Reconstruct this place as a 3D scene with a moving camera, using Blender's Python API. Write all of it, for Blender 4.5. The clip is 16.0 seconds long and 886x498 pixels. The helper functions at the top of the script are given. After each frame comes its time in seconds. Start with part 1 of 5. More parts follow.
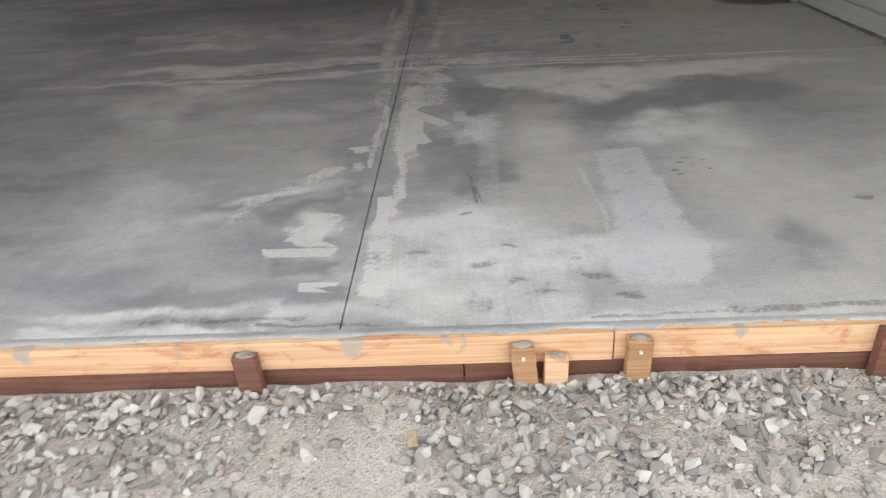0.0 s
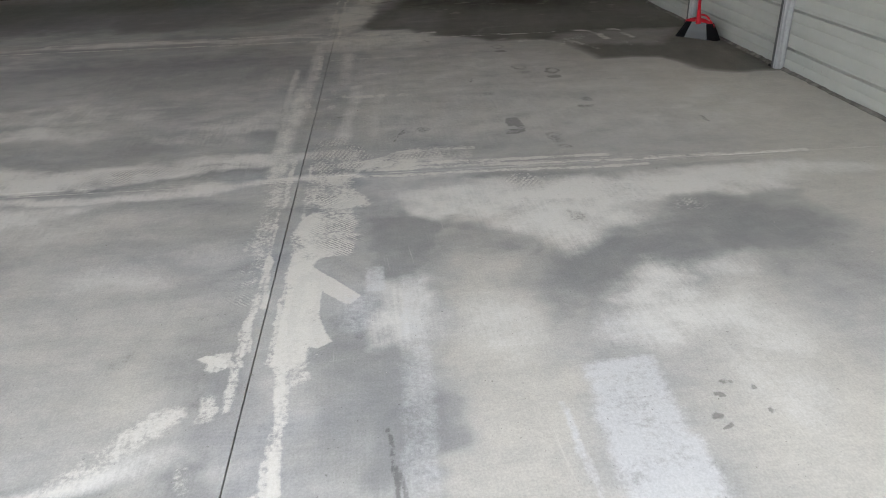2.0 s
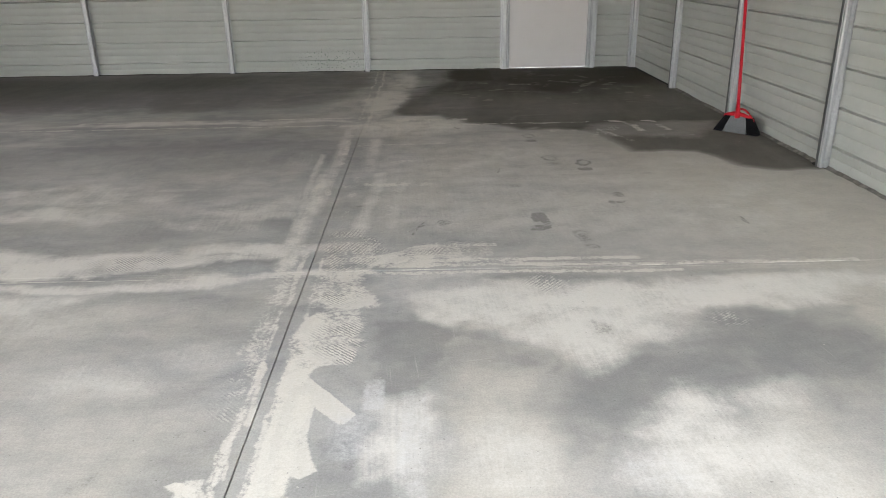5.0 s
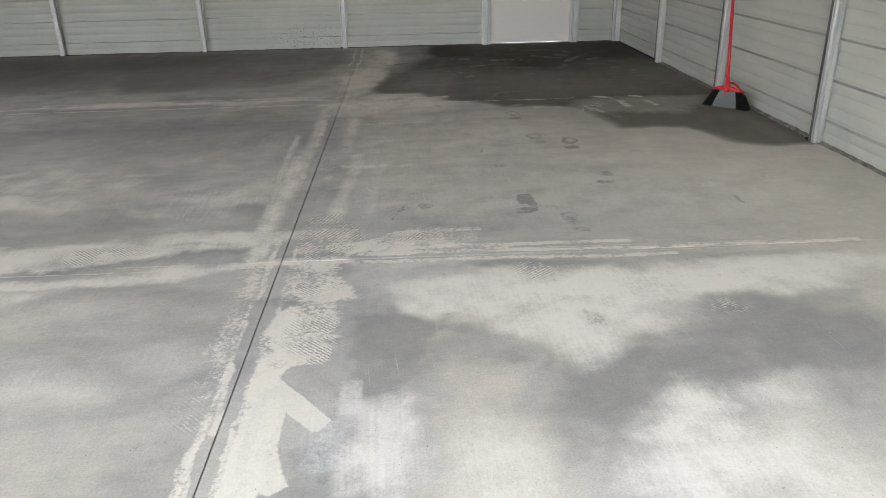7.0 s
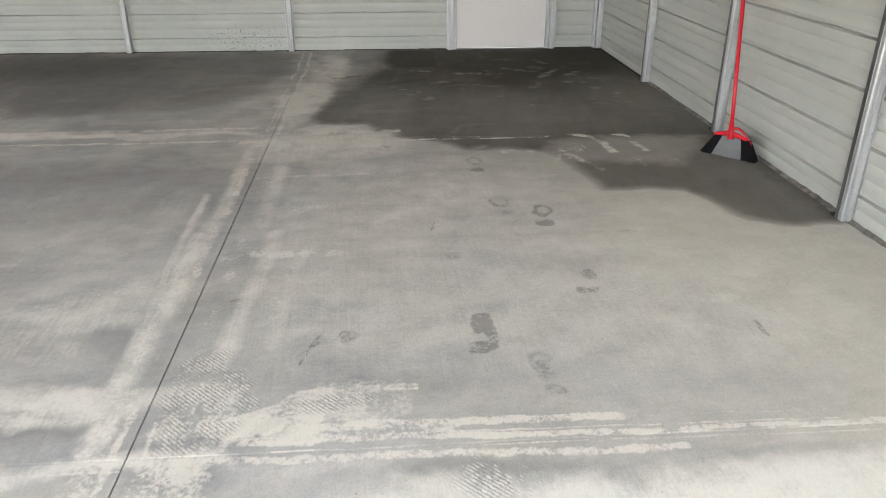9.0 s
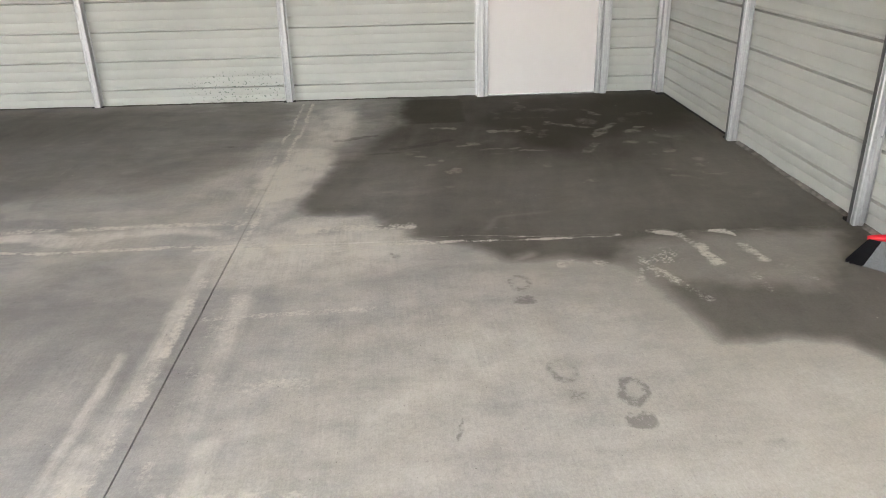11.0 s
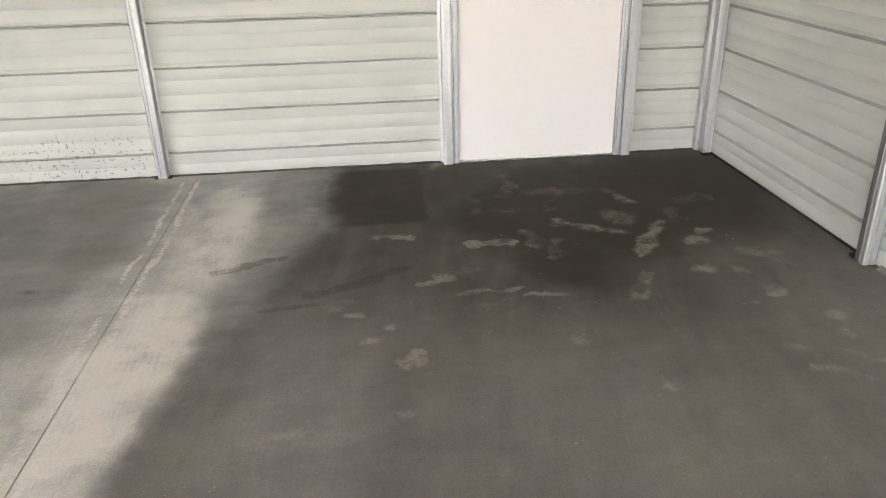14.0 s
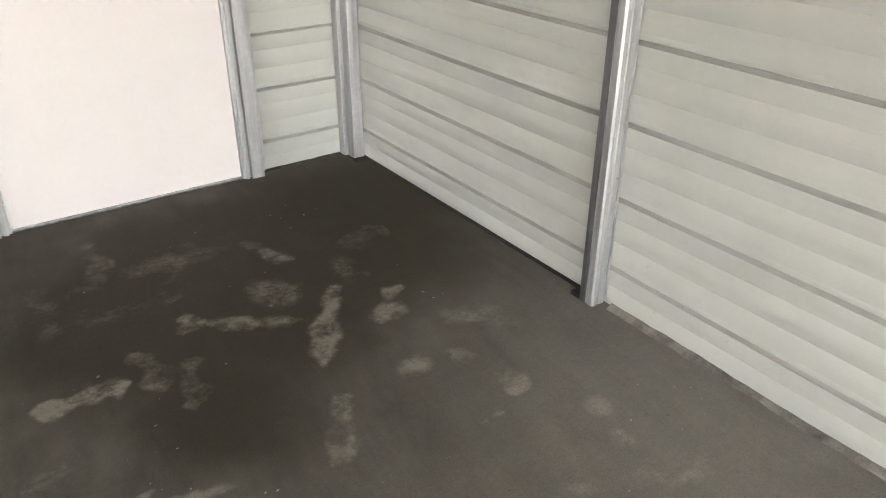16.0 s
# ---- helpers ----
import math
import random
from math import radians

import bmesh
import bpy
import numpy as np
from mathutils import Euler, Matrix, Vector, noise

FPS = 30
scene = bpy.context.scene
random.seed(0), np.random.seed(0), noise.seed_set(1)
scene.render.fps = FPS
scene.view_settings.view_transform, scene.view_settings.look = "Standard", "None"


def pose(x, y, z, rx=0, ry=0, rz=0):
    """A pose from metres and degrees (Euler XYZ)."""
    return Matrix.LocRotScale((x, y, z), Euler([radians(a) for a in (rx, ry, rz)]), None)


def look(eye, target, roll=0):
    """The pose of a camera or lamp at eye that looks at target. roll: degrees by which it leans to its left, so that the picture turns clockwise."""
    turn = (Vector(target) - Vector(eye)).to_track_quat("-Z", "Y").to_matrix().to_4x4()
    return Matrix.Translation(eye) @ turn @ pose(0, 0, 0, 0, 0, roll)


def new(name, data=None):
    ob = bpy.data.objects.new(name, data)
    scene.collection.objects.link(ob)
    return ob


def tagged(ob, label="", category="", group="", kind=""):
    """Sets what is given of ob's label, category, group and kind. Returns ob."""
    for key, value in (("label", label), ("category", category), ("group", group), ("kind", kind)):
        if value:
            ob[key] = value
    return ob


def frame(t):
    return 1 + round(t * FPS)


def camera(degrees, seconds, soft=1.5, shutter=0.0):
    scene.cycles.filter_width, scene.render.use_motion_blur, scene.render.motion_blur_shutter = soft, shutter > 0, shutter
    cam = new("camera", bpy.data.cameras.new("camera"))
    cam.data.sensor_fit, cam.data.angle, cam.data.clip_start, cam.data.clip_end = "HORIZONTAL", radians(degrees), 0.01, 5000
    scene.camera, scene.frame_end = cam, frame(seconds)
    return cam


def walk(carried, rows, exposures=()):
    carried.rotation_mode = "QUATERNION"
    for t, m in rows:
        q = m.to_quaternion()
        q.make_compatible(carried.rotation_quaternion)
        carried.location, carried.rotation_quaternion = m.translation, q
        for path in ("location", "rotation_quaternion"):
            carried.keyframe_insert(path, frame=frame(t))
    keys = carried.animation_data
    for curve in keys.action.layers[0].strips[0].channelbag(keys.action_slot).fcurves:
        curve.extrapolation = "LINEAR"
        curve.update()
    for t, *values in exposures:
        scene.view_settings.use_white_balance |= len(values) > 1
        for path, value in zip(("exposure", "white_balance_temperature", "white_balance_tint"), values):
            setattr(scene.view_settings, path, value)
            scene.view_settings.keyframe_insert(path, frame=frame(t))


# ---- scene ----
cam = camera(61.3, 16.0, soft=0.9, shutter=0.2)
PATH = [
    (0, (-0.029, -0.194, 1.165), (-0.1, 1.572, 0.228), -3.1),
    (0.5, (0.014, 0.125, 1.152), (0.105, 1.894, 0.225), -3.0),
    (1, (0.107, 0.555, 1.194), (0.188, 2.349, 0.312), -3.2),
    (1.5, (0.034, 0.955, 1.204), (0.11, 2.733, 0.292), -2.9),
    (2, (0.036, 1.186, 1.241), (0.15, 2.963, 0.33), -1.8),
    (2.5, (0.178, 1.389, 1.242), (0.179, 3.247, 0.501), -0.5),
    (3, (0.175, 1.438, 1.239), (0.084, 3.306, 0.531), -0.5),
    (3.5, (0.138, 1.454, 1.239), (0.094, 3.317, 0.513), -0.3),
    (4, (0.088, 1.447, 1.243), (0.046, 3.312, 0.523), -0.0),
    (4.5, (0.096, 1.433, 1.261), (0.077, 3.304, 0.556), -0.3),
    (5, (0.133, 1.43, 1.247), (0.162, 3.294, 0.523), -0.9),
    (5.2, (0.148, 1.442, 1.24), (0.199, 3.301, 0.505), -0.6),
    (7.3, (0.146, 1.709, 1.198), (0.217, 3.55, 0.42), -1.3),
    (7.5, (0.219, 1.836, 1.193), (0.314, 3.678, 0.42), 0.5),
    (8, (0.357, 2.096, 1.373), (0.443, 3.948, 0.624), 1.2),
    (8.5, (0.335, 2.346, 1.411), (0.344, 4.189, 0.634), -0.2),
    (9, (0.36, 2.692, 1.427), (0.498, 4.497, 0.576), 0.1),
    (9.5, (0.438, 3.105, 1.44), (0.508, 4.944, 0.656), -0.5),
    (9.7, (0.429, 3.246, 1.444), (0.488, 5.087, 0.664), -0.6),
    (11.8, (0.551, 4.881, 1.347), (0.66, 6.705, 0.536), -2.7),
    (12, (0.597, 5.085, 1.364), (0.847, 6.932, 0.639), -0.8),
    (12.5, (0.607, 5.485, 1.36), (0.999, 7.289, 0.591), -0.8),
    (13, (0.595, 5.793, 1.363), (1.254, 7.492, 0.539), -0.2),
    (13.5, (0.669, 6.098, 1.373), (1.249, 7.87, 0.65), 2.6),
    (14, (0.599, 6.386, 1.352), (0.769, 8.201, 0.527), -1.4),
    (14.5, (0.671, 6.668, 1.343), (1.053, 8.419, 0.454), -1.8),
    (15, (0.826, 6.968, 1.344), (1.223, 8.724, 0.473), -1.9),
    (15.5, (0.902, 7.263, 1.324), (1.678, 8.88, 0.44), -0.6),
    (16, (0.979, 7.552, 1.32), (1.994, 8.986, 0.363), 0.3),
]
EXPOSURES = [(0, 2.52, 6800, 10), (0.6, 2.6, 6650, 10), (1.5, 3.25, 6500, 9), (2.0, 3.35, 6600, 9), (2.6, 3.7, 6750, 9), (5.2, 3.8, 6850, 9), (7.4, 3.8, 6850, 9), (9.0, 4.38, 6850, 9), (12, 4.92, 7050, 12), (12.5, 5.03, 7050, 12), (13, 5.08, 7050, 12), (16, 5.31, 7100, 12.5)]
walk(cam, [(t, look(eye, target, roll)) for t, eye, target, roll in PATH], EXPOSURES)

# ---- daylight ----
world = bpy.data.worlds.new("overcast_sky")
scene.world = world
world.use_nodes = True
sky = world.node_tree.nodes.new("ShaderNodeTexSky")
sky.sky_type, sky.sun_disc = "NISHITA", False
sky.sun_elevation, sky.sun_rotation = radians(46), radians(28)
sky.air_density, sky.dust_density = 1.0, 3.0
back_light = world.node_tree.nodes["Background"]
back_light.inputs["Strength"].default_value = 0.15
haze = world.node_tree.nodes.new("ShaderNodeHueSaturation")
haze.inputs["Saturation"].default_value = 0.22
world.node_tree.links.new(sky.outputs[0], haze.inputs["Color"])
world.node_tree.links.new(haze.outputs[0], back_light.inputs["Color"])
sun = new("sun", bpy.data.lights.new("sun", "SUN"))
sun.data.energy, sun.data.angle, sun.data.color = 0.7, radians(12), (1.0, 0.94, 0.86)
sun.matrix_world = look((4.0, 7.5, 8.8), (0, 0, 0))


# ---- material helpers ----
class Nodes:
    """A node tree with short ways to add nodes."""

    def __init__(self, name):
        self.mat = bpy.data.materials.new(name)
        self.mat.use_nodes = True
        self.tree = self.mat.node_tree
        self.bsdf = self.tree.nodes["Principled BSDF"]
        self.pos = self.add("ShaderNodeNewGeometry").outputs["Position"]
        self.random = self.pos.node.outputs["Random Per Island"]

    def add(self, kind, **inputs):
        node = self.tree.nodes.new(kind)
        for key, value in inputs.items():
            self.put(node.inputs[key.replace("_", " ")], value)
        return node

    def put(self, socket, value):
        if isinstance(value, bpy.types.NodeSocket):
            self.tree.links.new(value, socket)
        else:
            socket.default_value = value

    def math(self, op, a, b=0.0, c=0.0):
        node = self.tree.nodes.new("ShaderNodeMath")
        node.operation = op
        for k, value in enumerate((a, b, c)):
            self.put(node.inputs[k], value)
        return node.outputs[0]

    def vec(self, op, a, b=(0, 0, 0), scale=1.0):
        node = self.tree.nodes.new("ShaderNodeVectorMath")
        node.operation = op
        self.put(node.inputs[0], a)
        self.put(node.inputs[1], b)
        self.put(node.inputs[3], scale)
        return node.outputs[1 if op == "LENGTH" else 0]

    def place(self, vector, x, y, sx, sy, turn=0, z=0, sz=1.0):
        node = self.tree.nodes.new("ShaderNodeMapping")
        node.vector_type = "TEXTURE"
        self.put(node.inputs["Vector"], vector)
        node.inputs["Location"].default_value = (x, y, z)
        node.inputs["Rotation"].default_value = (0, 0, radians(turn))
        node.inputs["Scale"].default_value = (sx, sy, sz)
        return node.outputs[0]

    def noise(self, scale, detail=4, rough=0.55, vector=None, distort=0.0):
        node = self.add("ShaderNodeTexNoise", Scale=scale, Detail=detail, Roughness=rough, Distortion=distort, Vector=vector or self.pos)
        return node.outputs["Fac"]

    def ramp(self, value, low, high, a=0.0, b=1.0):
        node = self.tree.nodes.new("ShaderNodeMapRange")
        node.interpolation_type = "SMOOTHSTEP"
        for k, v in enumerate((value, low, high, a, b)):
            self.put(node.inputs[k], v)
        return node.outputs[0]

    def mix(self, factor, a, b, kind="MIX"):
        node = self.tree.nodes.new("ShaderNodeMix")
        node.data_type, node.blend_type = "RGBA", kind
        self.put(node.inputs["Factor"], factor)
        for key, value in ((6, a), (7, b)):
            self.put(node.inputs[key], (*value, 1) if isinstance(value, tuple) and len(value) == 3 else value)
        return node.outputs[2]

    def union(self, marks):
        """The strongest of many marks, each made as it is joined on."""
        total = marks[0]()
        for mark in marks[1:]:
            total = self.math("MAXIMUM", total, mark())
        return total

    def finish(self, colour, rough, bump=None, depth=0.002, strength=0.5, metal=0.0, spec=0.5):
        self.put(self.bsdf.inputs["Base Color"], (*colour, 1) if isinstance(colour, tuple) else colour)
        self.put(self.bsdf.inputs["Roughness"], rough)
        self.put(self.bsdf.inputs["Metallic"], metal)
        self.put(self.bsdf.inputs["Specular IOR Level"], spec)
        if bump is not None:
            node = self.add("ShaderNodeBump", Strength=strength, Distance=depth, Height=bump)
            self.tree.links.new(node.outputs[0], self.bsdf.inputs["Normal"])
        return self.mat


def slab_material():
    n = Nodes("troweled_concrete")

    def laid(name):
        node = n.tree.nodes.new("ShaderNodeAttribute")
        node.attribute_name = name
        return node.outputs["Fac"]
    # broad mottling, drawn out along the trowel passes
    passes = n.noise(1.0, 6, 0.62, n.place(n.pos, 0, 0, 0.7, 0.27, 4), 0.5)
    cloud = n.noise(1.9, 6, 0.66, distort=0.9)
    grain = n.noise(160, 3, 0.7)
    brush = n.noise(1.0, 3, 0.6, n.place(n.pos, 0, 0, 0.006, 0.35, 2))
    speck = n.noise(55, 4, 0.75)
    patchy = n.math("SUBTRACT", n.noise(5.5, 4, 0.6), 0.5)
    rag = n.math("SUBTRACT", n.math("ADD", n.math("MULTIPLY", speck, 0.6), n.math("MULTIPLY", n.noise(14, 4, 0.65), 0.4)), 0.5)
    tone = n.math("ADD", n.math("MULTIPLY", passes, 0.55), n.math("MULTIPLY", cloud, 0.45))
    colour = n.mix(n.ramp(tone, 0.35, 0.66), SLAB_DARK, SLAB_LIGHT)
    warm = n.ramp(n.noise(1.3, 4, 0.6, distort=0.6), 0.44, 0.62)
    colour = n.mix(n.math("MULTIPLY", warm, 0.32), colour, SLAB_OLIVE)
    cool = n.ramp(n.noise(1.0, 4, 0.6, n.place(n.pos, 5, 2, 0.8, 0.5, 10), 0.5), 0.5, 0.66)
    colour = n.mix(n.math("MULTIPLY", cool, 0.3), colour, SLAB_BLUE)
    colour = n.mix(n.math("MULTIPLY", laid("right_side"), 0.62), colour, SLAB_TAN)
    colour = n.mix(n.math("MULTIPLY", laid("buff"), 0.75), colour, SLAB_TAN)
    damp = n.ramp(n.math("MULTIPLY", laid("grey"), n.math("ADD", 1.0, n.math("ADD", n.math("MULTIPLY", rag, 0.7), n.math("MULTIPLY", patchy, 1.2)))), 0.08, 1.1)
    colour = n.mix(n.math("MULTIPLY", damp, 0.8), colour, SLAB_GREY)
    # finer mottling and short trowel arcs
    arcs = n.noise(1.0, 4, 0.65, n.place(n.pos, 0, 0, 0.22, 0.035, 7), 0.8)
    colour = n.mix(0.34, colour, n.mix(n.ramp(n.noise(8, 5, 0.7, distort=0.4), 0.3, 0.7), (0.4, 0.405, 0.415), (0.6, 0.595, 0.585)), "OVERLAY")
    colour = n.mix(0.14, colour, n.mix(n.ramp(arcs, 0.32, 0.68), (0.42, 0.42, 0.42), (0.58, 0.58, 0.58)), "OVERLAY")
    brush_wide = n.math("SUBTRACT", n.noise(1.0, 4, 0.65, n.place(n.pos, 2, 0, 0.012, 0.3, 3), 0.4), 0.5)
    # pale laitance and dust, then hard-edged slurry beside the joints
    dusty = n.ramp(n.math("MULTIPLY", laid("cloudy"), n.math("ADD", 1.0, n.math("ADD", n.math("MULTIPLY", rag, 0.8), n.math("ADD", n.math("MULTIPLY", brush_wide, 0.6), n.math("MULTIPLY", patchy, 1.9))))), 0.1, 1.05)
    colour = n.mix(dusty, colour, SLAB_PALE)
    break_up = n.math("ADD", 1.0, n.math("ADD", n.math("MULTIPLY", rag, 4.0), n.math("MULTIPLY", patchy, 2.2)))
    ragged = n.ramp(n.math("MULTIPLY", laid("strips"), break_up), 0.42, 0.92)
    colour = n.mix(n.math("MULTIPLY", ragged, 0.8), colour, SLAB_CREAM)
    scrape = n.math("SUBTRACT", n.noise(1.0, 4, 0.65, n.place(n.pos, 0, 0, 0.09, 0.012, 4), 0.4), 0.5)
    flap = n.ramp(n.math("MULTIPLY", laid("flaps"), n.math("ADD", 1.0, n.math("ADD", n.math("MULTIPLY", rag, 2.0), n.math("ADD", n.math("MULTIPLY", patchy, 1.3), n.math("MULTIPLY", scrape, 0.5))))), 0.4, 0.8)
    colour = n.mix(n.math("MULTIPLY", flap, 0.82), colour, SLAB_CREAM)
    plate = n.ramp(n.math("MULTIPLY", laid("plate"), n.math("ADD", 1.0, n.math("ADD", n.math("MULTIPLY", rag, 2.6), n.math("MULTIPLY", patchy, 1.5)))), 0.2, 0.9)
    colour = n.mix(n.math("MULTIPLY", plate, 0.72), colour, SLAB_PLATE)
    # the wet corner with boot marks that dried pale
    wet = n.math("MULTIPLY", laid("wet"), n.math("SUBTRACT", 1.0, n.math("MULTIPLY", n.math("MAXIMUM", ragged, flap), 0.8)))
    wet = n.math("MULTIPLY", wet, n.ramp(n.math("ADD", wet, n.math("MULTIPLY", patchy, 0.6)), 0.05, 0.4))
    squeegee = n.math("ADD", n.math("MULTIPLY", n.noise(1.0, 4, 0.6, n.place(n.pos, 0, 0, 0.16, 0.9, -8), 0.5), 0.6), n.math("MULTIPLY", n.noise(4.5, 5, 0.65, distort=0.5), 0.4))
    wet_tone = n.mix(n.ramp(squeegee, 0.27, 0.76), WET_DARK, WET_LIGHT)
    wet_tone = n.mix(n.math("MULTIPLY", n.ramp(n.math("ADD", laid("puddle"), n.math("MULTIPLY", rag, 0.4)), 0.1, 0.9), 0.85), wet_tone, WET_BROWN)
    colour = n.mix(n.math("MULTIPLY", wet, 0.95), colour, wet_tone)
    prints = n.ramp(n.math("MULTIPLY", laid("prints"), n.math("ADD", 1.0, n.math("ADD", n.math("MULTIPLY", rag, 2.6), n.math("MULTIPLY", patchy, 3.4)))), 0.15, 1.0)
    colour = n.mix(n.math("MULTIPLY", prints, 0.54), colour, SLAB_GREY_LIGHT)
    marks = n.ramp(n.math("MULTIPLY", laid("dark_marks"), n.math("ADD", 1.0, n.math("ADD", n.math("MULTIPLY", rag, 7.0), n.math("MULTIPLY", patchy, 2.0)))), 0.2, 0.95)
    colour = n.mix(n.math("MULTIPLY", marks, 0.5), colour, SLAB_MARK)
    # ridged tread prints in the slurry
    lugs = n.tree.nodes.new("ShaderNodeTexWave")
    lugs.bands_direction = "DIAGONAL"
    n.put(lugs.inputs["Vector"], n.pos)
    lugs.inputs["Scale"].default_value, lugs.inputs["Distortion"].default_value, lugs.inputs["Detail Scale"].default_value = 36.0, 3.4, 2.2
    tread = laid("tread_area")
    tread = n.math("MULTIPLY", tread, n.ramp(n.noise(11, 3, 0.6), 0.4, 0.55))
    ridge = n.math("MULTIPLY", tread, n.math("MULTIPLY", n.ramp(lugs.outputs["Fac"], 0.42, 0.58), n.ramp(n.add("ShaderNodeTexVoronoi", Scale=48.0, Vector=n.pos).outputs["Distance"], 0.62, 0.45)))
    colour = n.mix(n.math("MULTIPLY", n.math("MULTIPLY", tread, n.ramp(lugs.outputs["Fac"], 0.5, 0.35)), 0.75), colour, SLAB_GREY)
    colour = n.mix(n.math("MULTIPLY", ridge, 0.9), colour, SLAB_CREAM)
    # pores, grain, brush lines
    colour = n.mix(0.18, colour, n.mix(n.ramp(speck, 0.32, 0.68), (0.38, 0.38, 0.38), (0.64, 0.64, 0.64)), "OVERLAY")
    colour = n.mix(0.3, colour, n.mix(n.ramp(grain, 0.3, 0.7), (0.35, 0.35, 0.35), (0.68, 0.68, 0.68)), "OVERLAY")
    colour = n.mix(0.08, colour, n.mix(n.ramp(brush, 0.3, 0.7), (0.38, 0.38, 0.38), (0.62, 0.62, 0.62)), "OVERLAY")
    pores = n.ramp(n.noise(75, 2, 0.5), 0.71, 0.75)
    colour = n.mix(n.math("MULTIPLY", pores, 0.4), colour, SLAB_MARK)
    # thin drag scratches and strewn pale crumbs of slurry
    drag = n.ramp(n.noise(1.0, 3, 0.6, n.place(n.pos, 0, 0, 0.3, 0.006, 11), 0.3), 0.66, 0.72)
    drag_long = n.ramp(n.noise(1.0, 3, 0.6, n.place(n.pos, 3, 1, 0.008, 0.5, 5), 0.3), 0.65, 0.72)
    where = n.ramp(n.noise(2.2, 3, 0.6), 0.48, 0.66)
    drag = n.math("MULTIPLY", n.math("MAXIMUM", drag, drag_long), n.math("MULTIPLY", where, n.math("SUBTRACT", 1.0, wet)))
    colour = n.mix(n.math("MULTIPLY", drag, 0.3), colour, SLAB_CREAM)
    crumbs_pale = n.math("MULTIPLY", n.ramp(n.noise(42, 2, 0.5), 0.72, 0.75), where)
    colour = n.mix(n.math("MULTIPLY", crumbs_pale, 0.5), colour, SLAB_CREAM)
    rough = n.math("SUBTRACT", n.math("ADD", 0.68, n.math("MULTIPLY", dusty, 0.2)), n.math("ADD", n.math("MULTIPLY", wet, 0.04), n.math("MULTIPLY", damp, 0.06)))
    relief = n.math("ADD", n.math("MULTIPLY", grain, 0.3), n.math("ADD", n.math("MULTIPLY", brush, 0.25), n.math("MULTIPLY", speck, 0.6)))
    return n.finish(colour, rough, relief, 0.0012, 0.4, spec=n.math("SUBTRACT", 0.22, n.math("MULTIPLY", wet, 0.16)))


SLAB_DARK, SLAB_LIGHT = (0.28, 0.283, 0.29), (0.465, 0.456, 0.442)
SLAB_OLIVE, SLAB_BLUE = (0.4, 0.392, 0.345), (0.4, 0.415, 0.435)
SLAB_TAN, SLAB_GREY, SLAB_GREY_LIGHT = (0.515, 0.492, 0.442), (0.22, 0.223, 0.228), (0.36, 0.345, 0.305)
SLAB_PALE, SLAB_CREAM, SLAB_PLATE, SLAB_MARK = (0.67, 0.655, 0.62), (0.68, 0.66, 0.61), (0.59, 0.597, 0.603), (0.05, 0.048, 0.044)
WET_DARK, WET_LIGHT, WET_BROWN = (0.052, 0.049, 0.041), (0.112, 0.107, 0.092), (0.021, 0.017, 0.0075)
concrete = slab_material()


def raw_concrete(name="rough_concrete_splash", low=(0.07, 0.066, 0.058), high=(0.21, 0.2, 0.18)):
    n = Nodes(name)
    tone = n.noise(14, 5, 0.65)
    colour = n.mix(n.ramp(tone, 0.3, 0.7), low, high)
    return n.finish(colour, 0.85, n.noise(60, 4, 0.7), 0.006, 0.8)


def painted_steel():
    n = Nodes("off_white_painted_steel")
    tone = n.noise(2.5, 4, 0.6)
    colour = n.mix(n.ramp(tone, 0.3, 0.7), (0.34, 0.354, 0.332), (0.382, 0.392, 0.37))
    # grime that the mixer water left along the foot, and thrown specks of concrete
    xyz = n.add("ShaderNodeSeparateXYZ", Vector=n.pos)
    foot = n.math("MULTIPLY", n.ramp(xyz.outputs[2], 0.2, 0.02), n.ramp(n.noise(9, 5, 0.7), 0.5, 0.72))
    colour = n.mix(n.math("MULTIPLY", foot, 0.35), colour, (0.33, 0.33, 0.31))
    thrown = n.math("MULTIPLY", n.ramp(n.noise(48, 2, 0.5), 0.61, 0.64), n.ramp(n.vec("LENGTH", n.place(n.pos, -1.0, 10.6, 0.55, 1.0, 0, 0.12, 0.17)), 1.1, 0.5))
    colour = n.mix(n.math("MULTIPLY", thrown, 0.8), colour, (0.1, 0.13, 0.12))
    strewn = n.math("MULTIPLY", n.ramp(n.noise(30, 2, 0.5), 0.71, 0.73), n.ramp(xyz.outputs[2], 0.5, 0.05))
    colour = n.mix(n.math("MULTIPLY", strewn, 0.6), colour, (0.3, 0.29, 0.27))
    return n.finish(colour, n.math("ADD", 0.38, n.math("MULTIPLY", tone, 0.15)), n.noise(5, 2), 0.002, 0.15)


def galvanised(name="galvanised_steel", low=(0.33, 0.338, 0.348), high=(0.5, 0.51, 0.522)):
    n = Nodes(name)
    flakes = n.add("ShaderNodeTexVoronoi", Scale=70.0, Vector=n.pos).outputs["Color"]
    flakes = n.add("ShaderNodeRGBToBW", Color=flakes).outputs[0]
    streak = n.noise(1.0, 4, 0.6, n.place(n.pos, 0, 0, 0.03, 0.03, 0, 0, 0.6))
    colour = n.mix(n.ramp(streak, 0.3, 0.75), low, high)
    colour = n.mix(0.06, colour, flakes, "OVERLAY")
    return n.finish(colour, n.math("ADD", 0.4, n.math("MULTIPLY", streak, 0.2)), metal=0.8)


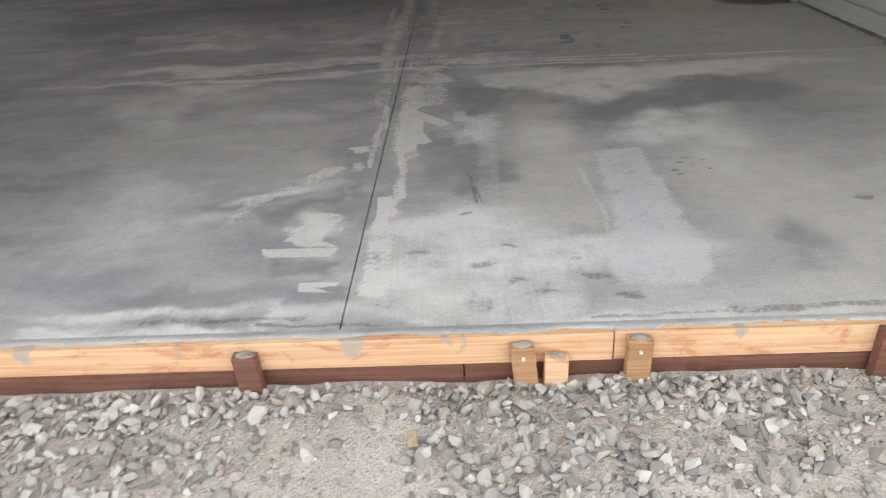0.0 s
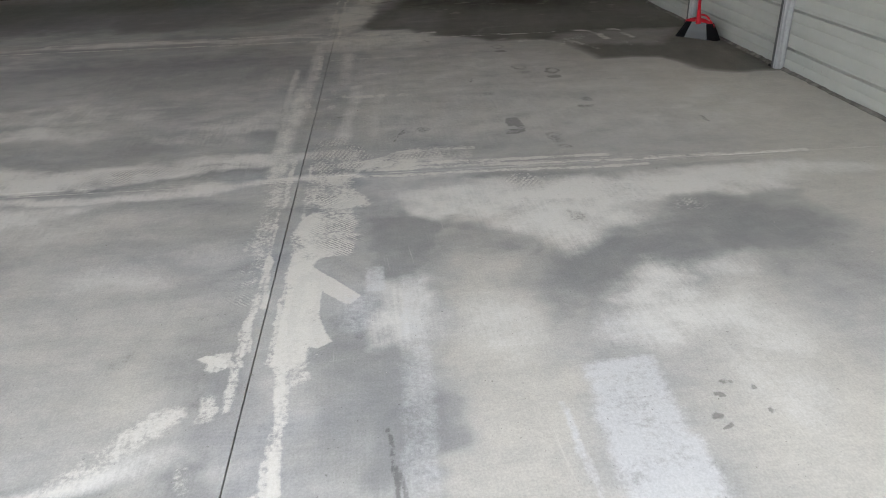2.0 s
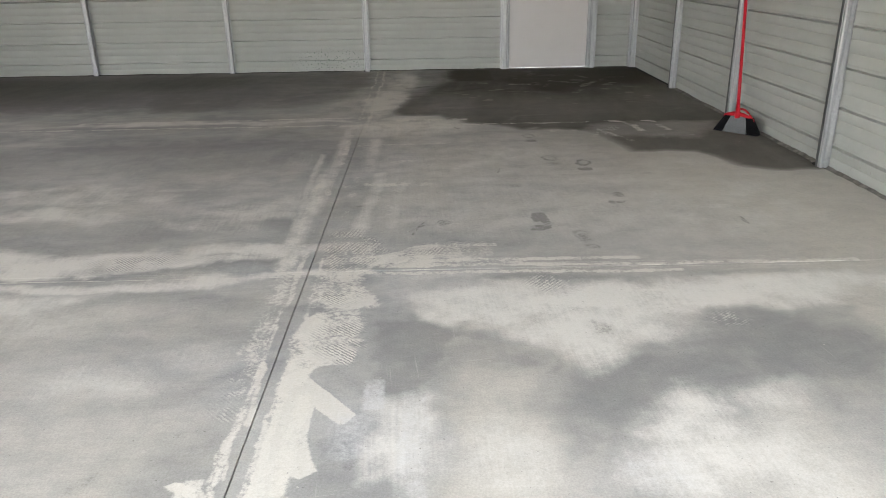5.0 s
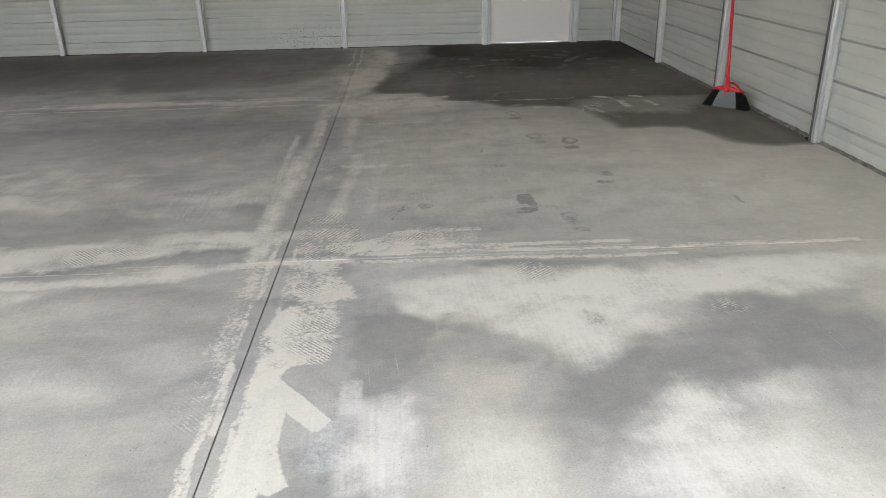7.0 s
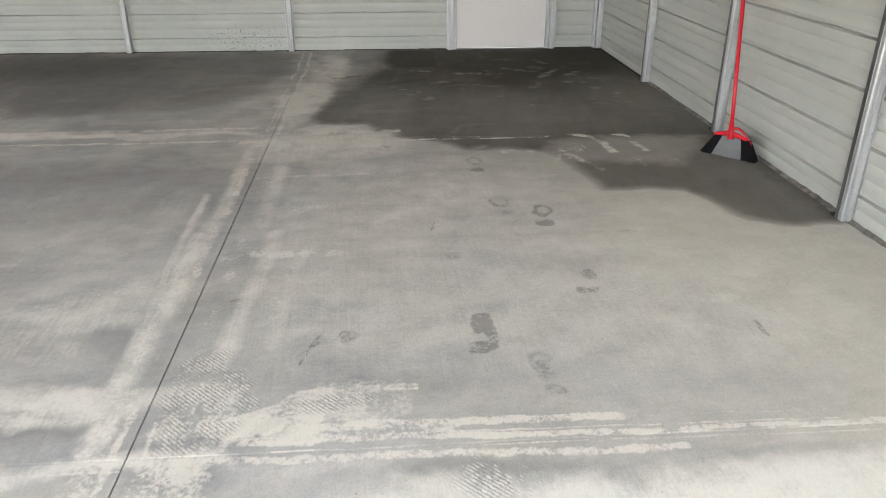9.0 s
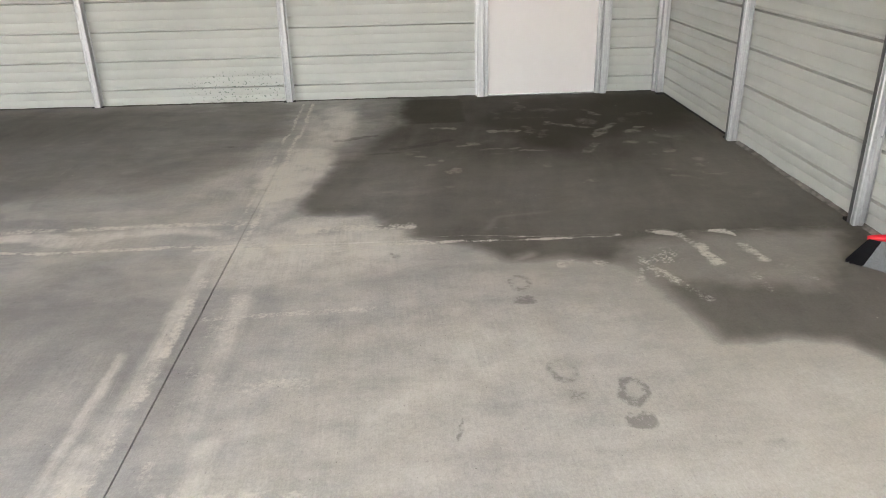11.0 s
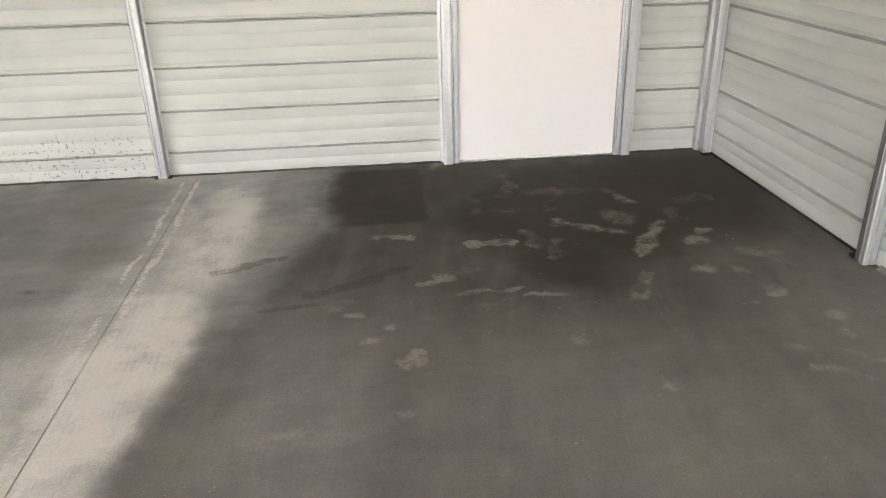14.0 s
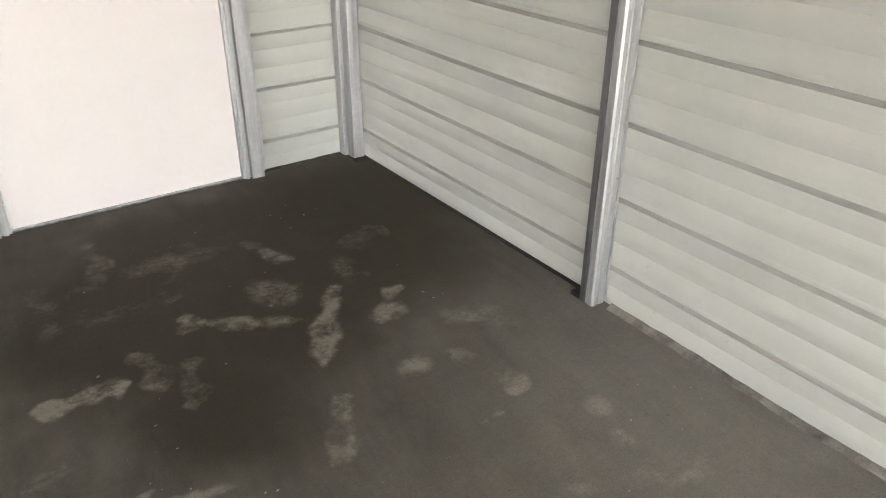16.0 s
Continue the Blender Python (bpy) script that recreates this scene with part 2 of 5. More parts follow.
def pine(name, pale, dark, smears=False, worn=0.0):
    n = Nodes(name)
    rings = n.noise(1.0, 5, 0.6, n.place(n.pos, 0, 0, 0.5, 0.02, 0, 0, 0.012), 0.5)
    colour = n.mix(n.ramp(rings, 0.3, 0.72), pale, dark)
    knots = n.ramp(n.vec("LENGTH", n.vec("SUBTRACT", n.add("ShaderNodeTexVoronoi", Scale=4.0, Vector=n.pos).outputs["Position"], n.pos)), 0.03, 0.012)
    colour = n.mix(n.math("MULTIPLY", knots, 0.5), colour, (dark[0] * 0.6, dark[1] * 0.45, dark[2] * 0.4))
    stain = n.ramp(n.noise(1.0, 4, 0.65, n.place(n.pos, 0, 0, 0.12, 0.05, 0, 0, 0.05), 0.6), 0.52, 0.68)
    colour = n.mix(n.math("MULTIPLY", stain, 0.35 + worn), colour, (dark[0] * 0.8, dark[1] * 0.55, dark[2] * 0.45))
    if smears:
        wob = n.vec("SCALE", n.vec("SUBTRACT", n.add("ShaderNodeTexNoise", Scale=25.0, Vector=n.pos).outputs["Color"], (0.5, 0.5, 0.5)), scale=0.05)
        at = n.vec("MULTIPLY", n.vec("ADD", n.pos, wob), (1, 0, 1))
        drips = n.union([lambda x=x, w=w, h=h: n.ramp(n.vec("LENGTH", n.place(at, x, 0, w, 1, 0, 0, h)), 1.1, 0.7) for x, w, h in ((-1.28, 0.03, 0.05), (-0.36, 0.035, 0.06), (0.69, 0.02, 0.045), (-0.1, 0.008, 0.04), (-0.05, 0.006, 0.05), (1.4, 0.03, 0.05), (-0.85, 0.006, 0.06))])
        colour = n.mix(n.math("MULTIPLY", drips, 0.8), colour, (0.36, 0.34, 0.29))
    return n.finish(colour, 0.75, rings, 0.0015, 0.4)


def stone_material():
    n = Nodes("crushed_limestone")
    tint = n.mix(n.random, (0.2, 0.19, 0.172), (0.55, 0.525, 0.485))
    warm = n.ramp(n.math("FRACT", n.math("MULTIPLY", n.random, 17.3)), 0.8, 0.95)
    tint = n.mix(n.math("MULTIPLY", warm, 0.6), tint, (0.4, 0.34, 0.28))
    colour = n.mix(0.5, tint, n.mix(n.noise(45, 4, 0.65), (0.3, 0.3, 0.3), (0.7, 0.7, 0.7)), "OVERLAY")
    return n.finish(colour, 0.9, n.noise(120, 3, 0.7), 0.003, 0.5)


def ground_material():
    n = Nodes("gravel_dust")
    grit = n.add("ShaderNodeTexVoronoi", Scale=130.0, Vector=n.pos)
    colour = n.mix(n.ramp(n.noise(3.0, 5, 0.6), 0.35, 0.68), (0.42, 0.38, 0.335), (0.54, 0.495, 0.44))
    colour = n.mix(0.25, colour, n.mix(n.add("ShaderNodeSeparateXYZ", Vector=grit.outputs["Color"]).outputs[0], (0.3, 0.3, 0.3), (0.72, 0.7, 0.68)), "OVERLAY")
    colour = n.mix(n.math("MULTIPLY", n.ramp(n.noise(1.3, 3), 0.58, 0.7), 0.5), colour, (0.27, 0.23, 0.19))
    return n.finish(colour, 0.95, n.math("ADD", n.math("MULTIPLY", grit.outputs["Distance"], -1.0), n.noise(30, 4, 0.7)), 0.006, 0.7)


def plain(name, colour, rough, metal=0.0, vary=0.12, scale=20, spec=0.5):
    n = Nodes(name)
    lo, hi = (tuple(c * (1 + s * vary) for c in colour) for s in (-1, 1))
    return n.finish(n.mix(n.ramp(n.noise(scale, 4, 0.6), 0.3, 0.7), lo, hi), rough, n.noise(scale * 4, 3), 0.001, 0.15, metal, spec)


splash, steel_white, galv = raw_concrete(), painted_steel(), galvanised()
# darker splash for the foot of the end wall
splash_dark = raw_concrete("dark_concrete_splash", (0.02, 0.019, 0.016), (0.07, 0.066, 0.058))
galv_dark = galvanised("weathered_galvanised_steel", (0.3, 0.31, 0.32), (0.48, 0.5, 0.52))
# dark steel: painted shade on the post sides, and the door threshold
galv_shade_threshold = galvanised("shade_and_threshold_galvanised_steel", (0.09, 0.093, 0.097), (0.2, 0.205, 0.21))
pine_new = pine("new_pine", (0.72, 0.49, 0.3), (0.56, 0.31, 0.16), True, 0.3)
pine_old = pine("reddish_weathered_board", (0.2, 0.095, 0.06), (0.12, 0.05, 0.033), False, 0.2)
pine_stake = pine("stake_pine", (0.46, 0.27, 0.14), (0.3, 0.16, 0.08))
stone, gravel_dust = stone_material(), ground_material()
door_paint = plain("white_door_enamel", (0.57, 0.548, 0.548), 0.42, 0, 0.012, 3)
chrome = plain("satin_nickel", (0.55, 0.54, 0.5), 0.25, 1.0, 0.05)
red_plastic = plain("red_plastic", (0.4, 0.005, 0.016), 0.34, 0, 0.06, spec=0.35)
bristle_black = plain("black_bristle", (0.004, 0.004, 0.005), 0.7, 0, 0.3, 200, 0.08)
bristle_grey = plain("grey_bristle", (0.13, 0.135, 0.14), 0.75, 0, 0.5, 300, 0.2)
# assumed roof colour, picked for the warm, weak bounce on the walls
roof_under = plain("tan_roof_steel", (0.2, 0.15, 0.1), 0.5, 0, 0.05, 2)
nail_zinc = plain("bright_zinc", (0.7, 0.68, 0.6), 0.5)
gap_dark = plain("dark_gap_sealant", (0.012, 0.012, 0.012), 0.9)
straw = plain("dry_straw", (0.44, 0.37, 0.26), 0.8)
tan_wood = plain("weathered_tan_wood", (0.4, 0.31, 0.19), 0.85, 0, 0.25, 60)
smear_grey = plain("dried_concrete_smear", (0.3, 0.275, 0.23), 0.9, 0, 0.3, 40)


# ---- building helpers ----
def part(name, bm, material, parent=None, label="", smooth=False):
    mesh = bpy.data.meshes.new(name)
    bm.to_mesh(mesh)
    bm.free()
    mesh.materials.append(material)
    if smooth:
        for face in mesh.polygons:
            face.use_smooth = True
    ob = new(name, mesh)
    if parent:
        ob.parent = parent
    if label:
        ob["label"] = label
    return ob


def box(x0, x1, y0, y1, z0, z1, bevel=0.0, bm=None):
    bm = bm or bmesh.new()
    made = bmesh.ops.create_cube(bm, size=1, matrix=Matrix.Translation(((x0 + x1) / 2, (y0 + y1) / 2, (z0 + z1) / 2)) @ Matrix.Diagonal((x1 - x0, y1 - y0, z1 - z0, 1)))
    if bevel:
        edges = {e for v in made["verts"] for e in v.link_edges}
        bmesh.ops.bevel(bm, geom=list(edges), offset=bevel, segments=2, affect="EDGES", profile=0.6)
    return bm


def prism(outline, low, high, axes="xyz", bm=None):
    """An outline in two axes, drawn out along the third."""
    bm = bm or bmesh.new()
    order = ["xyz".index(a) for a in axes]
    rings = []
    for h in (low, high):
        ring = []
        for a, b in outline:
            co = [0, 0, 0]
            co[order[0]], co[order[1]], co[order[2]] = a, b, h
            ring.append(bm.verts.new(co))
        rings.append(ring)
    k = len(outline)
    for i in range(k):
        bm.faces.new((rings[0][i], rings[0][(i + 1) % k], rings[1][(i + 1) % k], rings[1][i]))
    bm.faces.new(rings[0])
    bm.faces.new(rings[1][::-1])
    bmesh.ops.recalc_face_normals(bm, faces=bm.faces)
    return bm


def tube(points, radius, sides=10, bm=None):
    bm = bm or bmesh.new()
    rings = []
    for i, p in enumerate(points):
        p = Vector(p)
        way = (Vector(points[min(i + 1, len(points) - 1)]) - Vector(points[max(i - 1, 0)])).normalized()
        side = way.orthogonal().normalized()
        up = way.cross(side)
        r = radius[i] if isinstance(radius, (list, tuple)) else radius
        rings.append([bm.verts.new(p + r * (math.cos(2 * math.pi * j / sides) * side + math.sin(2 * math.pi * j / sides) * up)) for j in range(sides)])
    for a, b in zip(rings, rings[1:]):
        for j in range(sides):
            bm.faces.new((a[j], a[(j + 1) % sides], b[(j + 1) % sides], b[j]))
    bm.faces.new(rings[0][::-1])
    bm.faces.new(rings[-1])
    bmesh.ops.recalc_face_normals(bm, faces=bm.faces)
    return bm


def holder(name, label, category, kind="", group="", at=(0, 0, 0)):
    ob = new(name)
    ob.matrix_world = Matrix.Translation(at)
    return tagged(ob, label, category, group, kind)


# ---- stains on the slab, laid over it in plan ----
def lattice(x, y, scale, seed):
    """Smooth random values between -0.5 and 0.5 over the plan."""
    table = np.random.RandomState(seed).rand(64, 64) - 0.5
    u, v = x * scale, y * scale
    i, j = np.floor(u).astype(int), np.floor(v).astype(int)
    a, b = u - i, v - j
    a, b = a * a * (3 - 2 * a), b * b * (3 - 2 * b)
    pick = lambda p, q: table[p % 64, q % 64]
    return (pick(i, j) * (1 - a) + pick(i + 1, j) * a) * (1 - b) + (pick(i, j + 1) * (1 - a) + pick(i + 1, j + 1) * a) * b


def stains(x, y):
    """How strong each kind of stain is at the places x, y of the slab."""
    fx = lattice(x, y, 17, 1) + 0.5 * lattice(x, y, 39, 2)
    fy = lattice(x, y, 17, 3) + 0.5 * lattice(x, y, 39, 4)
    wx = lattice(x, y, 2.6, 5) + 0.5 * lattice(x, y, 6.1, 6)
    wy = lattice(x, y, 2.6, 7) + 0.5 * lattice(x, y, 6.1, 8)
    soft_xy = (x + 0.17 * wx + 0.03 * fx, y + 0.17 * wy + 0.03 * fy)
    crisp_xy = (x + 0.014 * fx + 0.025 * wx, y + 0.014 * fy + 0.025 * wy)

    def fall(far, soft, strength):
        t = np.clip((1 + soft - far) / (2 * soft), 0, 1)
        return strength * t * t * (3 - 2 * t)

    def local(at, cx, cy, rx, ry, turn):
        c, s = math.cos(radians(turn)), math.sin(radians(turn))
        dx, dy = at[0] - cx, at[1] - cy
        return (c * dx + s * dy) / rx, (c * dy - s * dx) / ry

    def oval(at, cx, cy, rx, ry, turn=0, soft=0.3, strength=1.0):
        soft = min(0.97, soft * 1.35)
        return fall(np.hypot(*local(at, cx, cy, rx, ry, turn)), soft, strength)

    def strip(at, cx, cy, hx, hy, turn=0, soft=0.2, strength=1.0):
        a, b = local(at, cx, cy, hx, hy, turn)
        thin = min(hx, hy) * soft
        return strength * fall(np.abs(a), thin / hx, 1.0) * fall(np.abs(b), thin / hy, 1.0)

    S = lambda *a, **k: oval(soft_xy, *a, **k)
    C = lambda *a, **k: oval(crisp_xy, *a, **k)
    P = lambda *a, **k: strip(crisp_xy, *a, **k)
    E = lambda *a, **k: strip((x + 0.005 * fx, y + 0.005 * fy), *a, **k)
    uneven_xy = (x + 0.035 * fx + 0.05 * wx, y + 0.035 * fy + 0.05 * wy)
    M = lambda *a, **k: oval(uneven_xy, *a, **k)
    N = lambda *a, **k: strip(uneven_xy, *a, **k)
    union = np.maximum.reduce

    def patch(at, corners, soft=0.03, strength=1.0):
        """A patch with straight-sided outline and a soft rim."""
        px, py = at
        lo, hi = np.min(corners, axis=0) - 2 * soft - 0.1, np.max(corners, axis=0) + 2 * soft + 0.1
        near = np.nonzero((px > lo[0]) & (px < hi[0]) & (py > lo[1]) & (py < hi[1]))[0]
        out = np.zeros(len(px))
        qx, qy = px[near], py[near]
        far, inside = np.full(len(near), 9.0), np.zeros(len(near), bool)
        for (ax, ay), (bx, by) in zip(corners, corners[1:] + corners[:1]):
            ex, ey = bx - ax, by - ay
            t = np.clip(((qx - ax) * ex + (qy - ay) * ey) / (ex * ex + ey * ey + 1e-9), 0, 1)
            far = np.minimum(far, np.hypot(qx - ax - t * ex, qy - ay - t * ey))
            if ay != by:
                inside ^= ((ay > qy) != (by > qy)) & (qx < ax + ex * (qy - ay) / ey)
        t = np.clip(0.5 + np.where(inside, far, -far) / (2 * soft), 0, 1)
        out[near] = strength * t * t * (3 - 2 * t)
        return out

    def swipe(at, way, half, soft=0.02, strength=1.0):
        """A curved smear of even width along a way."""
        px, py = at
        lo, hi = np.min(way, axis=0) - half - soft, np.max(way, axis=0) + half + soft
        near = np.nonzero((px > lo[0]) & (px < hi[0]) & (py > lo[1]) & (py < hi[1]))[0]
        out, far = np.zeros(len(px)), np.full(len(near), 9.0)
        for (ax, ay), (bx, by) in zip(way, way[1:]):
            ex, ey = bx - ax, by - ay
            t = np.clip(((px[near] - ax) * ex + (py[near] - ay) * ey) / (ex * ex + ey * ey), 0, 1)
            far = np.minimum(far, np.hypot(px[near] - ax - t * ex, py[near] - ay - t * ey))
        t = np.clip((half + soft - far) / (2 * soft), 0, 1)
        out[near] = strength * t * t * (3 - 2 * t)
        return out

    sharp_xy = (x + 0.005 * fx, y + 0.005 * fy)
    torn_xy = (x + 0.02 * fx + 0.02 * wx, y + 0.02 * fy + 0.02 * wy)
    drift_xy = (x + 0.05 * fx + 0.09 * wx, y + 0.05 * fy + 0.09 * wy)

    def boot(cx, cy, wide, long, turn=0, strength=1.0):
        """The dark rim of a boot sole with a paler middle and a heel bar behind it."""
        c, s = math.cos(radians(turn)), math.sin(radians(turn))
        hx, hy = cx + s * long * 1.75, cy - c * long * 1.75
        sole = oval(crisp_xy, cx, cy, wide, long, turn, 0.25) - 0.75 * oval(crisp_xy, cx, cy + 0.1 * long, wide * 0.6, long * 0.55, turn, 0.4)
        heel = strip(crisp_xy, hx, hy, wide * 0.85, long * 0.45, turn, 0.6)
        return strength * np.maximum(np.clip(sole, 0, 1), heel)
    def sole(heel, toe, half, strength=1.0):
        """The pale print of a boot: heel, waist and ball, crossed by the bars of its tread."""
        dx, dy = toe[0] - heel[0], toe[1] - heel[1]
        long = math.hypot(dx, dy)
        qx, qy = uneven_xy[0] - heel[0], uneven_xy[1] - heel[1]
        u, v = (qx * dx + qy * dy) / long ** 2, (qy * dx - qx * dy) / long
        wide = half * np.interp(u, (0, 0.1, 0.3, 0.42, 0.7, 0.9, 1), (0.45, 0.8, 0.75, 0.5, 1, 0.85, 0.3))
        ends = np.clip((0.5 - np.abs(u - 0.5)) * long / 0.015 + 0.5, 0, 1)
        body = np.clip((wide - np.abs(v)) / 0.032 + 0.5, 0, 1) * ends
        bars = 0.92 + 0.08 * np.cos(2 * math.pi * u * max(2, round(long / 0.05)))
        return strength * body * bars * np.clip(0.9 + 1.3 * wx + 0.6 * fy, 0.3, 1)
    buff = union([
        patch(drift_xy, ((-0.28, 1.87), (-0.09, 2.00), (0.04, 1.84), (-0.01, 1.59), (-0.25, 1.65)), 0.06, 0.8), patch(drift_xy, ((0.11, 2.51), (0.39, 2.65), (0.42, 2.13), (0.11, 2.18)), 0.05, 0.9), patch(drift_xy, ((-1.08, 1.81), (-0.71, 1.82), (-0.67, 1.60), (-0.96, 1.58)), 0.1, 0.5), patch(drift_xy, ((0.17, 3.69), (0.49, 3.62), (0.41, 2.95), (0.15, 2.95)), 0.08, 0.8),
        patch(drift_xy, ((1.50, 6.33), (2.00, 6.19), (2.09, 5.86), (2.64, 5.67), (2.09, 4.81), (1.86, 5.03), (1.33, 5.45)), 0.15, 0.8),
        S(0.28, 2.75, 0.17, 0.5, soft=0.4), S(1.05, 2.5, 0.28, 0.75, soft=0.4, strength=0.8), S(0.4, 3.7, 0.35, 0.28, soft=0.5, strength=0.7),
        S(1.8, 5.9, 0.55, 0.55, soft=0.5, strength=0.7), S(-1.5, 3.3, 0.5, 0.3, soft=0.6, strength=0.5), S(0.35, 3.2, 0.2, 0.4, soft=0.4, strength=0.7),
        S(2.2, 4.6, 0.4, 0.9, soft=0.6, strength=0.7), S(-0.85, 3.1, 0.4, 0.35, soft=0.7, strength=0.7), S(-0.7, 2.85, 0.15, 0.3, soft=0.7, strength=0.8), S(-1.5, 3.9, 0.6, 0.25, soft=0.7, strength=0.6), S(0.9, 3.1, 0.3, 0.2, soft=0.7, strength=0.6)])
    grey = union([
        patch(drift_xy, ((0.57, 4.96), (1.01, 5.09), (1.60, 4.95), (2.01, 4.68), (1.88, 4.49), (1.06, 4.53), (0.54, 4.62)), 0.15, 0.3), patch(torn_xy, ((-0.12, 4.87), (0.04, 5.03), (0.14, 4.99), (0.15, 4.82), (0.07, 4.73), (-0.05, 4.70)), 0.03, 0.6), patch(drift_xy, ((-1.88, 6.98), (-1.33, 7.05), (-0.84, 6.63), (-0.79, 5.95), (-1.42, 5.93)), 0.2, 0.3), patch(drift_xy, ((-0.98, 4.93), (-0.68, 5.06), (-0.56, 4.90), (-0.53, 4.71), (-0.72, 4.75), (-0.85, 4.65)), 0.12, 0.4),
        patch(drift_xy, ((-0.08, 5.77), (1.29, 5.69), (1.29, 5.50), (0.84, 5.38), (-0.01, 5.54)), 0.06, 0.3), patch(drift_xy, ((-3.44, 10.50), (-0.66, 10.31), (-0.51, 8.31), (-1.15, 7.89), (-2.29, 7.90)), 0.2, 0.45),
        patch(drift_xy, ((-0.10, 3.92), (0.09, 3.94), (0.32, 3.86), (0.51, 3.77), (0.55, 3.55), (0.48, 3.41), (0.50, 3.69), (0.23, 3.77), (0.08, 3.44), (-0.07, 3.41), (-0.11, 3.61)), 0.05, 0.85), patch(drift_xy, ((0.48, 3.45), (0.58, 3.53), (0.68, 3.57), (0.58, 3.14), (0.46, 3.00), (0.47, 3.24)), 0.07, 0.75),
        patch(drift_xy, ((0.68, 3.57), (0.91, 3.78), (1.16, 3.98), (1.36, 3.95), (1.57, 4.06), (1.72, 3.98), (1.30, 3.17), (1.16, 3.30), (1.02, 3.42), (0.69, 3.33)), 0.08, 0.72),
        patch(drift_xy, ((-1.13, 1.72), (-0.98, 1.82), (-0.71, 1.77), (-0.61, 1.62), (-0.68, 1.52), (-1.00, 1.55)), 0.05, 0.8), patch(drift_xy, ((-0.85, 2.33), (-0.62, 2.47), (-0.49, 2.68), (-0.42, 2.50), (-0.64, 2.36), (-0.75, 2.18)), 0.05, 0.8), patch(drift_xy, ((-0.70, 1.96), (-0.44, 1.96), (-0.44, 1.82), (-0.67, 1.83)), 0.03, 0.8), patch(drift_xy, ((-0.57, 1.74), (-0.41, 1.73), (-0.40, 1.58), (-0.48, 1.62)), 0.03, 0.75),
        patch(drift_xy, ((0.93, 2.01), (1.07, 2.12), (1.11, 1.99), (1.05, 1.81), (0.94, 1.78)), 0.06, 0.8), patch(drift_xy, ((-2.37, 5.30), (-2.16, 5.63), (-1.82, 5.46), (-1.76, 4.94), (-2.11, 4.85)), 0.15, 0.4),
        S(0.85, 3.42, 0.42, 0.24, 8, soft=0.4), S(1.32, 3.66, 0.42, 0.34, 15, soft=0.35), S(1.6, 3.3, 0.45, 0.35, soft=0.6, strength=0.6),
        S(0.02, 3.72, 0.2, 0.34, soft=0.5, strength=0.7), S(0.28, 3.7, 0.28, 0.16, soft=0.5, strength=0.7), S(0.62, 3.25, 0.16, 0.35, soft=0.5, strength=0.6),
        P(-0.09, 2.78, 0.14, 0.3, soft=0.4, strength=0.6), S(0.04, 2.55, 0.1, 0.17, soft=0.4), S(1.05, 2.0, 0.1, 0.15, soft=0.6, strength=0.8),
        S(-0.9, 2.45, 0.3, 0.1, 30, soft=0.4, strength=0.8), S(-0.8, 1.7, 0.4, 0.08, soft=0.5, strength=0.7), P(-0.5, 1.72, 0.1, 0.06, soft=0.4, strength=0.8),
        S(-0.85, 4.52, 0.3, 0.08, soft=0.4), S(-1.3, 4.5, 0.22, 0.06, soft=0.4), S(-0.52, 2.95, 0.1, 0.4, soft=0.5, strength=0.6),
        S(-1.0, 5.0, 0.6, 0.2, soft=0.5, strength=0.9), S(-1.9, 5.6, 0.9, 0.15, soft=0.6, strength=0.9), S(-1.4, 6.6, 1.3, 0.55, soft=0.6, strength=0.9),
        S(-2.9, 6.3, 0.9, 0.5, soft=0.6, strength=0.8), S(0.45, 4.78, 0.9, 0.16, soft=0.5, strength=0.5), S(0.9, 5.55, 0.45, 0.12, soft=0.5, strength=0.4),
        S(-2.5, 9.0, 1.3, 0.9, soft=0.5), S(-3.9, 9.2, 2.6, 1.1, soft=0.4), S(-1.1, 9.9, 0.35, 0.7, soft=0.5, strength=0.7),
        S(0.55, 4.3, 0.25, 0.05, soft=0.5, strength=0.8), S(1.5, 4.3, 0.5, 0.04, soft=0.5, strength=0.5)])
